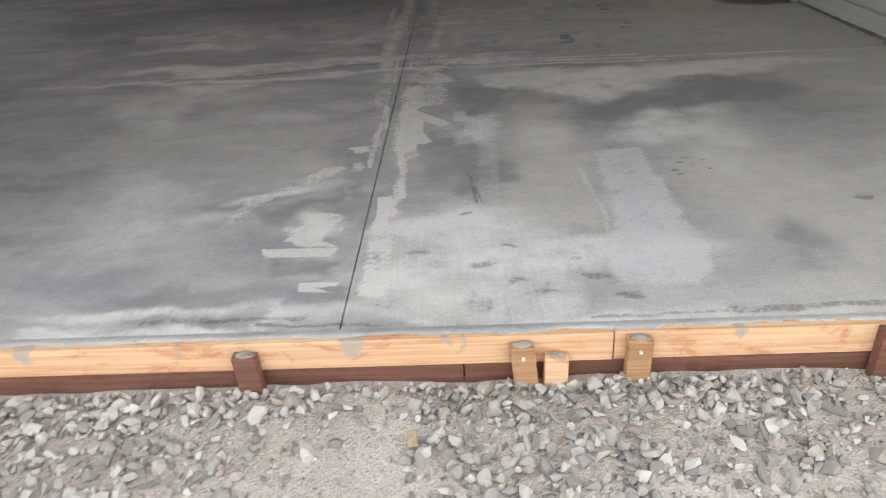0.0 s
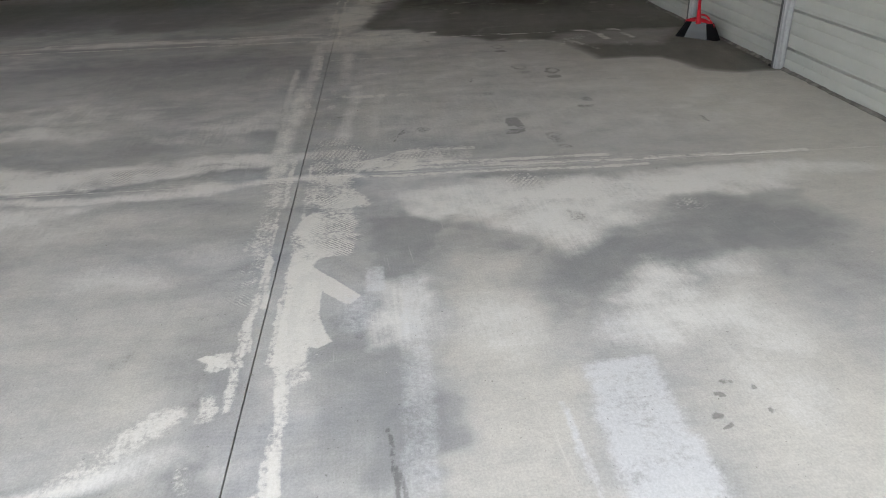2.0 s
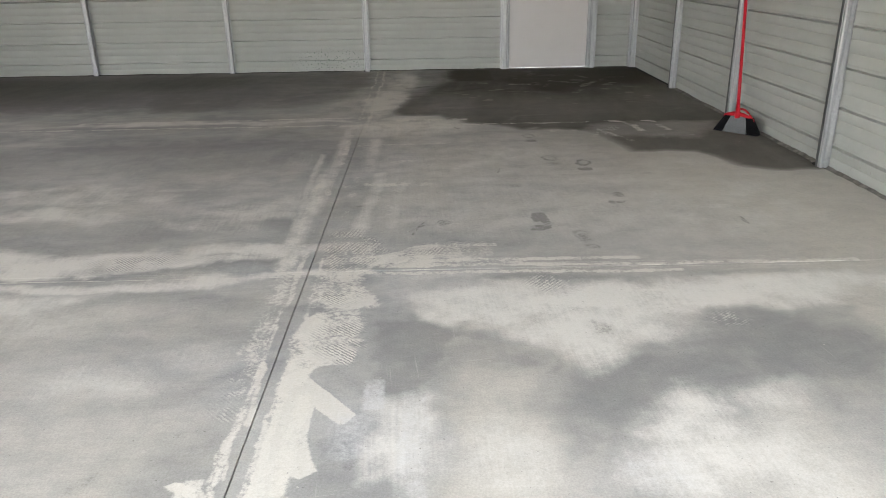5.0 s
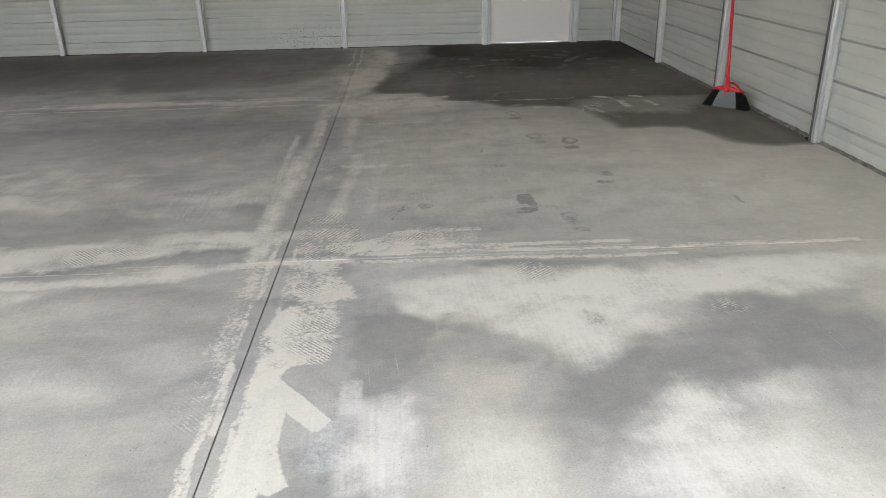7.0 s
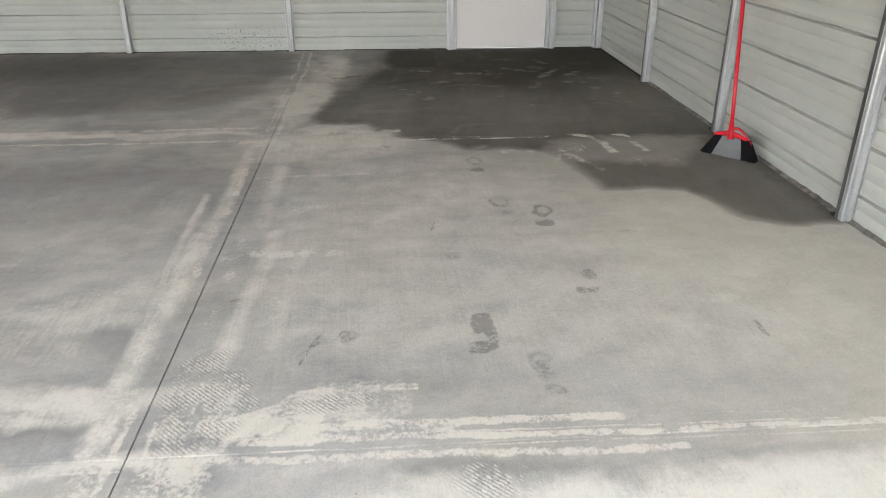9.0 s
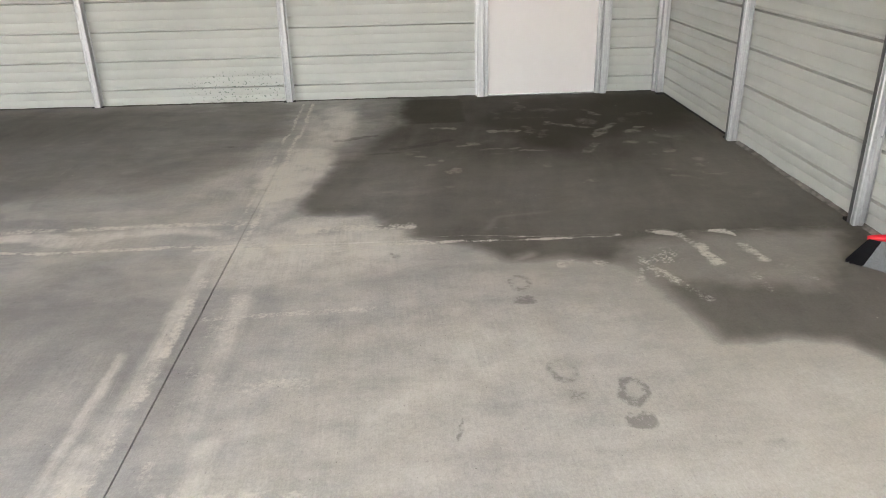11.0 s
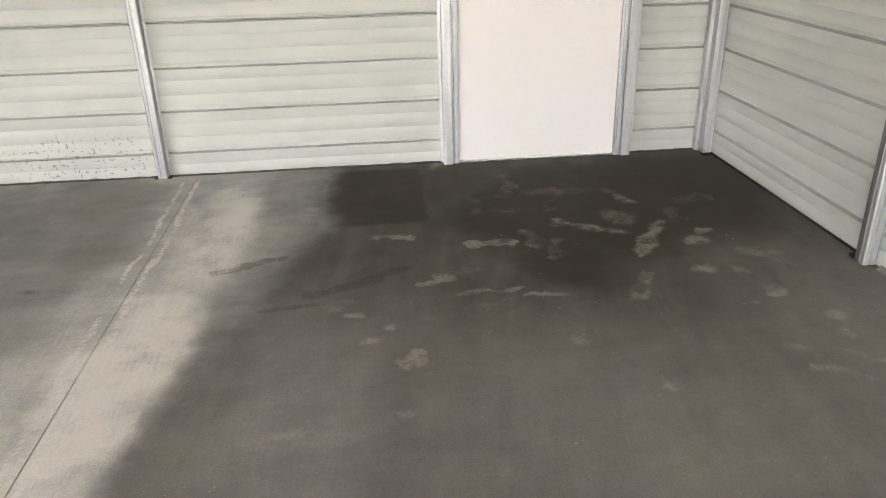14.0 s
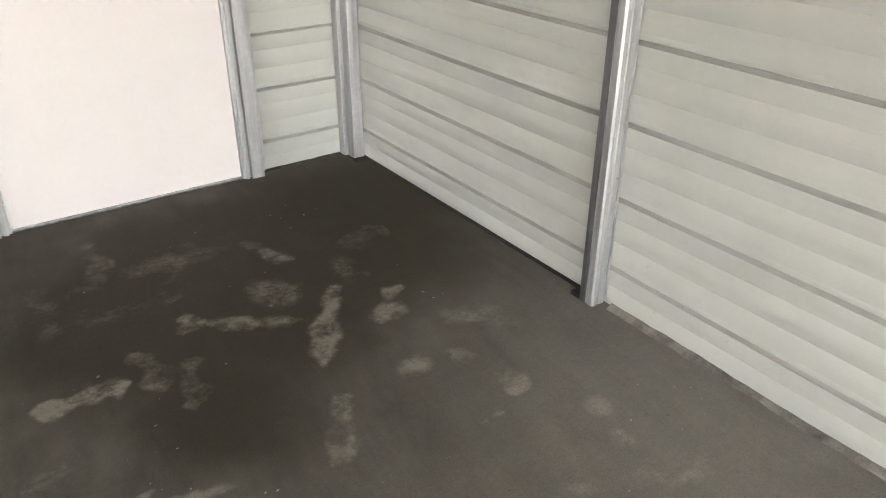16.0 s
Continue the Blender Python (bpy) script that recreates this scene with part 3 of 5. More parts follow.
    cloudy = union([
        patch(drift_xy, ((-0.34, 6.88), (0.72, 7.01), (1.50, 6.02), (2.37, 5.65), (2.23, 4.97), (2.04, 4.60), (-0.28, 4.64)), 0.35, 0.45), patch(drift_xy, ((-3.14, 6.61), (-0.75, 6.88), (-0.53, 4.71), (-2.04, 4.73)), 0.4, 0.34),
        patch(drift_xy, ((-0.12, 6.86), (1.27, 6.86), (1.30, 5.72), (-0.08, 5.77)), 0.15, 0.42), patch(drift_xy, ((-0.13, 5.45), (0.73, 5.44), (1.05, 5.09), (0.75, 4.81), (0.17, 4.85)), 0.15, 0.36), patch(drift_xy, ((-2.63, 5.74), (-1.83, 5.87), (-1.23, 5.63), (-1.23, 5.41), (-2.06, 5.30), (-2.50, 5.51)), 0.12, 0.6), patch(drift_xy, ((-1.60, 5.31), (-0.80, 5.21), (-0.60, 4.78), (-1.06, 4.86)), 0.12, 0.5), patch(drift_xy, ((-1.15, 5.34), (-0.76, 5.45), (-0.58, 5.58), (-0.54, 5.12), (-0.73, 5.02), (-0.99, 4.97)), 0.12, 0.6),
        patch(torn_xy, ((-0.25, 7.74), (-0.14, 7.81), (0.23, 7.79), (0.26, 7.62), (0.39, 7.58), (0.39, 7.52), (0.19, 7.48), (-0.13, 7.47), (-0.25, 7.40), (-0.31, 7.62)), 0.05, 0.62),
        patch(torn_xy, ((-0.40, 10.13), (-0.01, 10.02), (-0.02, 9.47), (-0.13, 9.05), (-0.08, 8.64), (-0.15, 8.41), (-0.24, 8.17), (-0.31, 8.58), (-0.33, 9.25)), 0.08, 0.52),
        patch(drift_xy, ((0.04, 4.19), (0.34, 4.25), (0.80, 4.27), (1.26, 4.27), (1.88, 4.29), (1.75, 4.04), (1.59, 4.10), (1.38, 4.00), (1.17, 4.02), (0.90, 3.80), (0.68, 3.58), (0.58, 3.54), (0.51, 3.78), (0.32, 3.87), (0.09, 3.94)), 0.1, 0.84),
        patch(drift_xy, ((-2.01, 4.68), (-1.46, 4.63), (-0.51, 4.61), (-0.50, 4.55), (-1.37, 4.42), (-1.83, 4.37)), 0.05, 0.85), patch(drift_xy, ((-1.78, 4.28), (-1.20, 4.26), (-1.24, 4.13), (-1.58, 3.93)), 0.08, 0.75),
        patch(drift_xy, ((0.68, 3.24), (0.89, 3.42), (0.99, 3.33), (1.06, 3.01), (1.05, 2.96), (0.58, 2.95)), 0.12, 0.8), patch(drift_xy, ((-0.12, 3.41), (0.12, 3.41), (0.12, 2.95), (-0.10, 2.94)), 0.08, 0.7),
        patch(drift_xy, ((-0.39, 2.11), (-0.31, 2.44), (-0.22, 2.32), (0.04, 2.45), (0.09, 2.23), (0.32, 2.13), (0.41, 2.03), (0.39, 1.78), (0.23, 1.55), (-0.34, 1.57), (-0.37, 1.87)), 0.07, 0.56),
        patch(drift_xy, ((-1.94, 3.77), (-1.82, 4.00), (-1.57, 3.82), (-1.42, 3.41), (-1.57, 3.30), (-1.77, 3.46)), 0.12, 0.62), patch(drift_xy, ((-1.64, 2.87), (-1.32, 3.04), (-1.06, 2.45), (-1.01, 2.07), (-1.38, 1.98), (-1.52, 2.20)), 0.2, 0.5), patch(drift_xy, ((-1.39, 1.57), (-0.85, 1.56), (-0.55, 1.51), (-0.63, 1.48), (-1.34, 1.48)), 0.03, 0.75),
        patch(drift_xy, ((-0.63, 1.51), (-0.62, 1.67), (-0.56, 1.68), (-0.52, 1.56)), 0.03, 0.75), patch(drift_xy, ((-0.94, 3.49), (-0.81, 3.56), (-0.77, 3.43), (-0.87, 3.40)), 0.05, 0.5),
        patch(drift_xy, ((0.11, 6.02), (0.52, 6.53), (0.92, 6.78), (1.00, 6.41), (0.43, 5.80)), 0.2, 0.55), patch(drift_xy, ((1.39, 5.67), (1.94, 5.20), (1.83, 5.03), (1.40, 4.98), (1.27, 5.35)), 0.12, 0.4),
        S(1.0, 4.12, 0.85, 0.13, soft=0.4), S(0.7, 3.88, 0.3, 0.18, soft=0.5, strength=0.9), S(0.68, 3.62, 0.13, 0.14, soft=0.5, strength=0.9), S(1.9, 4.2, 0.4, 0.12, soft=0.5, strength=0.7),
        S(-1.5, 4.62, 0.9, 0.11, soft=0.5, strength=0.95), S(-0.65, 4.62, 0.3, 0.09, soft=0.5, strength=0.9), S(-1.3, 4.34, 1.4, 0.05, soft=0.6, strength=0.9),
        S(-1.6, 3.95, 0.8, 0.22, soft=0.6, strength=0.5), S(-1.0, 3.5, 0.2, 0.12, soft=0.6, strength=0.5), S(-0.7, 3.72, 0.22, 0.12, soft=0.6, strength=0.4),
        S(-0.02, 2.18, 0.22, 0.2, soft=0.45, strength=0.95), S(-0.25, 2.22, 0.1, 0.12, soft=0.4, strength=0.8), S(0.2, 1.95, 0.5, 0.14, soft=0.5, strength=0.85), S(-0.2, 1.85, 0.2, 0.14, soft=0.5, strength=0.8),
        S(0.1, 1.6, 1.6, 0.05, soft=0.6, strength=0.6), S(-1.0, 1.6, 0.5, 0.04, soft=0.6, strength=0.7),
        S(0.06, 3.05, 0.08, 0.2, soft=0.7, strength=0.5), S(0.3, 3.05, 0.15, 0.2, soft=0.6, strength=0.6), S(1.05, 3.05, 0.2, 0.2, 20, soft=0.6, strength=0.7), S(1.1, 3.3, 0.14, 0.1, soft=0.6, strength=0.6), S(0.95, 2.75, 0.12, 0.25, soft=0.6, strength=0.5),
        S(-1.9, 5.2, 0.5, 0.13, soft=0.6, strength=0.8), S(-1.5, 5.75, 0.45, 0.07, soft=0.6, strength=0.5), S(-0.9, 5.5, 0.2, 0.2, soft=0.6, strength=0.4), S(-0.75, 6.2, 0.12, 0.5, soft=0.6, strength=0.4),
        S(-0.05, 7.35, 0.55, 0.32, soft=0.45, strength=0.8), S(0.4, 6.7, 0.7, 0.4, soft=0.6, strength=0.45), S(0.8, 6.1, 0.9, 0.4, soft=0.7, strength=0.4), S(1.75, 6.0, 0.4, 0.25, soft=0.6, strength=0.4),
        S(-1.6, 7.6, 1.6, 0.08, soft=0.5, strength=0.8), S(-1.0, 7.55, 0.4, 0.2, soft=0.6, strength=0.4), S(-0.13, 9.75, 0.14, 0.7, -4, soft=0.5, strength=0.8), S(-0.28, 8.5, 0.17, 0.7, -4, soft=0.5, strength=0.95), S(-0.6, 8.5, 0.3, 0.8, soft=0.7, strength=0.5), S(-1.3, 8.3, 0.6, 0.3, soft=0.7, strength=0.4),
        S(1.6, 5.2, 0.25, 0.06, soft=0.6, strength=0.6), S(-0.8, 2.52, 0.27, 0.06, 27, soft=0.7, strength=0.9), S(-0.57, 2.23, 0.12, 0.08, 20, soft=0.6, strength=0.9), S(-1.2, 2.2, 0.3, 0.1, 20, soft=0.7, strength=0.5), S(0.0, 5.5, 0.3, 0.12, soft=0.6, strength=0.6),
        P(-0.2, 5.4, 0.05, 0.6, -3, soft=0.9, strength=0.65), P(-0.05, 5.35, 0.045, 0.45, -3, soft=0.9, strength=0.55), P(-0.52, 5.2, 0.05, 0.8, soft=0.9, strength=0.7), P(-0.58, 5.6, 0.025, 0.9, 2, soft=0.9, strength=0.6), P(-0.49, 6.6, 0.045, 0.9, soft=0.9, strength=0.6), P(-0.26, 6.7, 0.06, 0.7, soft=0.9, strength=0.6), P(0.6, 5.86, 0.5, 0.05, 1, soft=0.9, strength=0.35)])
    strips = union([
        patch(torn_xy, ((-0.54, 4.75), (-0.45, 4.75), (-0.45, 4.01), (-0.44, 3.61), (-0.45, 3.39), (-0.51, 3.40), (-0.53, 3.80)), 0.03, 0.62),
        swipe(torn_xy, ((-0.90, 2.29), (-0.86, 2.43), (-0.73, 2.59), (-0.59, 2.76)), 0.05, 0.05, 0.8),
        P(-0.345, 3.3, 0.025, 0.36, soft=0.4, strength=0.85), P(-0.32, 3.66, 0.05, 0.18, soft=0.5, strength=0.85), P(-0.27, 3.15, 0.03, 0.3, soft=0.8, strength=0.8),
        P(-0.22, 3.88, 0.1, 0.14, soft=0.5, strength=0.85), P(-0.2, 4.1, 0.12, 0.1, 20, soft=0.5, strength=0.8), P(-0.26, 4.25, 0.12, 0.18, soft=0.5, strength=0.85), P(-0.24, 4.6, 0.14, 0.16, soft=0.5, strength=0.8),
        P(-0.02, 4.53, 0.16, 0.05, 12, soft=0.4, strength=0.9), P(0.55, 4.5, 0.5, 0.018, 0, soft=0.4, strength=0.9), P(0.95, 4.43, 1.05, 0.016, -1, soft=0.5), P(0.4, 4.36, 0.8, 0.02, -1, soft=0.6, strength=0.8), P(0.3, 4.47, 0.25, 0.05, 2, soft=0.5, strength=0.7),
        P(-0.445, 3.75, 0.014, 0.9, soft=0.8, strength=0.75), P(-0.52, 4.05, 0.04, 0.55, 2, soft=0.9, strength=0.5), P(-0.45, 3.05, 0.015, 0.3, soft=0.8, strength=0.75), P(-0.53, 5.1, 0.04, 0.75, soft=0.9, strength=0.6), P(-0.46, 6.3, 0.025, 0.8, soft=0.7, strength=0.6),
        P(-0.32, 5.3, 0.03, 0.6, soft=0.7, strength=0.5), P(-0.2, 5.35, 0.035, 0.4, -3, soft=0.9, strength=0.4), P(-0.08, 5.4, 0.04, 0.35, -3, soft=0.95, strength=0.4), P(-0.13, 5.72, 0.28, 0.05, 4, soft=0.7, strength=0.6), P(-0.3, 6.6, 0.1, 0.5, soft=0.8, strength=0.45), P(-0.05, 6.75, 0.35, 0.03, 3, soft=0.7, strength=0.6), P(-0.1, 6.25, 0.2, 0.06, 2, soft=0.7, strength=0.5),
        P(-0.34, 2.3, 0.03, 0.16, soft=0.3), P(-0.31, 2.75, 0.025, 0.35, 3, soft=0.4, strength=0.7), P(-0.33, 1.95, 0.05, 0.25, soft=0.5, strength=0.8),
        P(-0.66, 2.19, 0.05, 0.03, soft=0.5, strength=0.7), 
        P(-0.5, 2.98, 0.035, 0.05, soft=0.6, strength=0.9), P(-0.5, 2.78, 0.03, 0.06, soft=0.7, strength=0.8), P(-0.5, 2.5, 0.03, 0.1, soft=0.7, strength=0.55),
        P(-2.2, 7.44, 2.2, 0.02, soft=0.6, strength=0.75), P(-1.6, 7.72, 1.2, 0.035, 1, soft=0.6, strength=0.6), P(0.3, 7.4, 0.9, 0.018, soft=0.6, strength=0.75), P(1.5, 7.43, 1.0, 0.008, -1, soft=0.4, strength=0.4), P(0.15, 7.62, 0.3, 0.05, 3, soft=0.5, strength=0.7), P(0.6, 7.55, 0.8, 0.012, soft=0.6, strength=0.35),
        P(1.86, 6.85, 0.04, 0.12, -4, soft=0.9, strength=0.55), P(2.05, 6.95, 0.05, 0.12, 25, soft=0.9, strength=0.4), P(1.45, 7.05, 0.03, 0.12, 10, soft=0.9, strength=0.6), P(1.52, 6.9, 0.035, 0.2, 25, soft=0.7, strength=0.6), P(1.4, 7.0, 0.03, 0.14, -20, soft=0.7, strength=0.5),
        P(-0.37, 9.0, 0.02, 1.5, soft=0.8, strength=0.7), P(-0.45, 9.0, 0.016, 1.5, soft=0.8, strength=0.6), P(-0.28, 8.5, 0.03, 0.5, -6, soft=0.9, strength=0.6)])
    flaps = union([
        patch(sharp_xy, ((-0.35, 2.94), (-0.35, 3.12), (-0.35, 3.31), (-0.36, 3.54), (-0.30, 3.57), (-0.26, 3.44), (-0.23, 3.36), (-0.23, 3.23), (-0.20, 3.10), (-0.18, 3.05), (-0.22, 3.02), (-0.25, 3.03), (-0.25, 2.94)), 0.012),
        patch(sharp_xy, ((-0.31, 3.59), (-0.26, 3.52), (-0.10, 3.31), (-0.14, 3.25), (-0.22, 3.34), (-0.27, 3.44)), 0.008),
        patch(torn_xy, ((-0.37, 3.59), (-0.36, 3.76), (-0.36, 3.97), (-0.23, 4.00), (-0.12, 3.95), (-0.22, 3.87), (-0.27, 3.80), (-0.20, 3.82), (-0.13, 3.67), (-0.15, 3.60), (-0.26, 3.59), (-0.28, 3.53)), 0.02, 0.74),
        patch(torn_xy, ((-0.38, 4.01), (-0.37, 4.22), (-0.12, 4.26), (-0.13, 4.09), (-0.32, 4.03)), 0.03, 0.6),
        patch(sharp_xy, ((-0.10, 4.44), (0.05, 4.56), (0.08, 4.70), (0.26, 4.73), (0.28, 4.56), (0.36, 4.54), (0.36, 4.45), (0.11, 4.41)), 0.015, 0.64),
        patch(torn_xy, ((0.08, 4.74), (0.42, 4.74), (0.42, 4.54), (0.36, 4.52), (0.09, 4.52)), 0.02, 0.52),
        swipe(torn_xy, ((-0.16, 4.40), (-0.07, 4.53), (0.04, 4.65), (0.18, 4.69)), 0.03, 0.02, 0.62),
        swipe(torn_xy, ((-0.44, 3.61), (-0.42, 3.43), (-0.42, 3.28)), 0.016, 0.012, 0.8), swipe(torn_xy, ((-0.43, 3.19), (-0.43, 3.10), (-0.43, 3.03)), 0.009, 0.008, 0.8),
        patch(torn_xy, ((-0.56, 3.00), (-0.54, 3.03), (-0.50, 3.02), (-0.48, 2.99), (-0.52, 2.98)), 0.012, 0.85), patch(torn_xy, ((-0.48, 2.94), (-0.46, 2.98), (-0.43, 3.00), (-0.42, 2.94)), 0.012, 0.8),
        patch(sharp_xy, ((-0.74, 2.05), (-0.47, 2.04), (-0.48, 1.97), (-0.72, 1.98)), 0.012, 0.8), patch(sharp_xy, ((-0.57, 1.81), (-0.43, 1.81), (-0.44, 1.78), (-0.50, 1.77), (-0.44, 1.74), (-0.56, 1.75)), 0.008, 0.85),
        patch(torn_xy, ((-0.67, 2.10), (-0.64, 2.24), (-0.59, 2.32), (-0.53, 2.33), (-0.47, 2.28), (-0.52, 2.20), (-0.53, 2.09), (-0.47, 2.04), (-0.59, 2.04)), 0.025, 0.85),
        patch(torn_xy, ((-0.39, 1.97), (-0.36, 2.06), (-0.33, 1.91), (-0.33, 1.73), (-0.36, 1.70)), 0.025, 0.75), patch(torn_xy, ((-0.37, 2.27), (-0.33, 2.47), (-0.28, 2.44), (-0.29, 2.25)), 0.02, 0.75),
        swipe(sharp_xy, ((1.57, 7.45), (1.64, 7.44), (1.69, 7.39), (1.73, 7.27), (1.74, 7.17), (1.74, 7.06)), 0.036, 0.025, 0.6),
        patch(sharp_xy, ((1.56, 7.45), (1.64, 7.46), (1.70, 7.40), (1.66, 7.37), (1.59, 7.40)), 0.014, 0.82), swipe(torn_xy, ((1.75, 7.26), (1.75, 7.16), (1.75, 7.07)), 0.04, 0.03, 0.76),
        patch(sharp_xy, ((1.84, 7.44), (1.94, 7.45), (1.96, 7.40), (1.96, 7.33), (1.92, 7.37), (1.85, 7.41)), 0.014, 0.8), swipe(torn_xy, ((1.95, 7.24), (1.96, 7.14), (1.97, 7.08)), 0.04, 0.035, 0.66),
        patch(torn_xy, ((1.07, 7.18), (1.12, 7.20), (1.19, 7.19), (1.18, 7.16), (1.13, 7.13), (1.09, 7.07), (1.05, 7.07)), 0.02, 0.62), patch(torn_xy, ((1.21, 7.14), (1.26, 7.16), (1.30, 7.12), (1.27, 7.05), (1.22, 7.10)), 0.02, 0.52),
        swipe(torn_xy, ((0.40, 7.47), (0.63, 7.47), (0.98, 7.44)), 0.012, 0.012, 0.6), swipe(torn_xy, ((0.41, 7.43), (0.73, 7.40), (1.16, 7.40), (1.42, 7.41)), 0.012, 0.01, 0.68), swipe(sharp_xy, ((1.42, 7.41), (1.70, 7.41), (2.04, 7.42), (2.46, 7.42)), 0.006, 0.006, 0.55),
        swipe(torn_xy, ((-0.05, 7.31), (0.03, 7.33), (0.11, 7.34)), 0.014, 0.012, 0.75), swipe(torn_xy, ((-0.16, 7.39), (0.01, 7.43), (0.26, 7.45)), 0.01, 0.012, 0.6), swipe(torn_xy, ((0.19, 7.34), (0.26, 7.34)), 0.01, 0.01, 0.65),
        swipe(sharp_xy, ((1.27, 2.61), (1.28, 2.46), (1.28, 2.35)), 0.014, 0.014, 0.42),
                E(-0.1, 4.56, 0.12, 0.026, 24, soft=0.4, strength=0.85), E(0.24, 4.68, 0.2, 0.022, 3, soft=0.3, strength=0.7), E(0.2, 4.5, 0.13, 0.022, 2, soft=0.3, strength=0.85), E(0.05, 4.62, 0.03, 0.06, -30, soft=0.5, strength=0.75),
        E(-0.345, 2.32, 0.026, 0.13, 2, soft=0.4), E(-0.3, 2.72, 0.018, 0.3, 4, soft=0.6, strength=0.75), E(-0.35, 4.2, 0.012, 0.5, 1, soft=0.9, strength=0.6), E(-0.44, 3.4, 0.01, 0.5, soft=0.9, strength=0.65), E(-0.45, 4.9, 0.012, 0.9, soft=0.9, strength=0.45),
        E(-0.56, 2.24, 0.07, 0.04, 22, soft=0.8, strength=0.85), E(-0.5, 2.98, 0.03, 0.03, soft=0.8, strength=0.8), E(-0.47, 2.97, 0.02, 0.016, 20, soft=0.6, strength=0.9), E(-0.3, 3.0, 0.02, 0.08, 10, soft=0.6, strength=0.8),
        E(0.8, 4.45, 0.9, 0.005, -1, soft=0.6, strength=0.8), E(0.9, 4.385, 0.9, 0.004, -1, soft=0.6, strength=0.75), E(1.0, 4.49, 0.7, 0.004, -1, soft=0.6, strength=0.6), E(-1.3, 4.35, 0.9, 0.006, soft=0.7, strength=0.75), E(-1.0, 4.38, 0.6, 0.004, 1, soft=0.7, strength=0.6), E(1.4, 7.425, 1.0, 0.003, -1, soft=0.5, strength=0.55)])
    plate = union([
        patch(torn_xy, ((0.51, 2.86), (0.72, 2.89), (0.72, 2.11), (0.76, 2.05), (0.71, 1.80), (0.64, 1.73), (0.41, 1.73), (0.41, 1.97), (0.47, 2.13)), 0.035, 0.9), swipe(sharp_xy, ((-0.31, 3.51), (-0.21, 3.50)), 0.004, 0.004, 0.3),P(0.7, 3.02, 0.12, 0.12, 15, soft=0.8, strength=0.45), P(0.06, 2.9, 0.05, 0.55, soft=0.4, strength=0.45), P(0.44, 2.3, 0.012, 0.4, 3, soft=0.6, strength=0.6), E(-0.055, 3.42, 0.035, 0.09, 2, soft=0.4, strength=0.7), P(-0.12, 3.2, 0.06, 0.12, soft=0.7, strength=0.6)])
    # the wet corner at the back: its front edge steps towards the wall
    shore = ((-0.01, 10.39), (0.00, 9.85), (-0.01, 9.42), (-0.11, 9.10), (-0.09, 8.64), (-0.12, 8.35), (-0.18, 8.16), (-0.18, 7.99), (-0.12, 7.82), (-0.02, 7.82), (0.22, 7.80), (0.26, 7.70), (0.26, 7.62), (0.39, 7.59), (0.40, 7.49), (0.54, 7.41), (0.69, 7.34), (0.75, 7.28), (0.83, 7.17), (0.88, 7.15), (0.96, 7.23)) + ((0.86, 7.15), (1.12, 7.18), (1.31, 7.10), (1.44, 6.85), (1.52, 6.41), (1.77, 6.42), (1.92, 6.38), (2.02, 6.25), (2.09, 5.99), (2.29, 5.87), (2.58, 5.88)) + ((2.9, 5.8), (2.9, 10.9), (0.2, 10.9))
    wet = patch(torn_xy, shore, 0.075) * (1 - 0.6 * patch(drift_xy, ((0.33, 11.05), (0.32, 10.30), (0.34, 9.76), (0.05, 9.32), (-0.05, 8.63), (-0.24, 8.01), (-0.99, 10.65)), 0.12))
    drier = union([patch(drift_xy, ((1.31, 7.12), (1.40, 7.30), (1.67, 7.36), (2.09, 7.40), (2.45, 7.38), (2.40, 7.15), (2.05, 6.75), (1.31, 6.92)), 0.12, 0.55), S(0.05, 9.2, 0.12, 0.5, soft=0.7, strength=0.4), S(1.2, 7.95, 1.5, 0.6, soft=0.7, strength=0.26), S(0.3, 8.25, 0.4, 0.65, soft=0.7, strength=0.42), patch(drift_xy, ((1.34, 7.02), (1.52, 6.41), (1.77, 6.42), (2.02, 6.25), (2.09, 5.99), (2.29, 5.87), (2.56, 5.89), (2.53, 7.32), (1.52, 7.39)), 0.1, 0.17), swipe(torn_xy, ((0.28, 7.70), (0.40, 7.89)), 0.03, 0.04, 0.4), swipe(torn_xy, ((0.80, 7.54), (0.87, 7.70), (1.13, 7.75)), 0.03, 0.04, 0.35), S(2.3, 8.3, 0.4, 0.7, soft=0.7, strength=0.25)])
    wet = wet * (1 - drier)
    puddle = union([S(1.75, 9.75, 0.8, 0.65, soft=0.35), S(1.4, 9.2, 0.22, 0.3, soft=0.5, strength=0.9), P(0.6, 10.1, 0.26, 0.42, soft=0.12, strength=0.75), S(2.3, 10.1, 0.5, 0.5, soft=0.5), S(1.45, 9.85, 0.35, 0.3, soft=0.3), S(1.0, 10.2, 0.35, 0.5, soft=0.6, strength=0.6)])
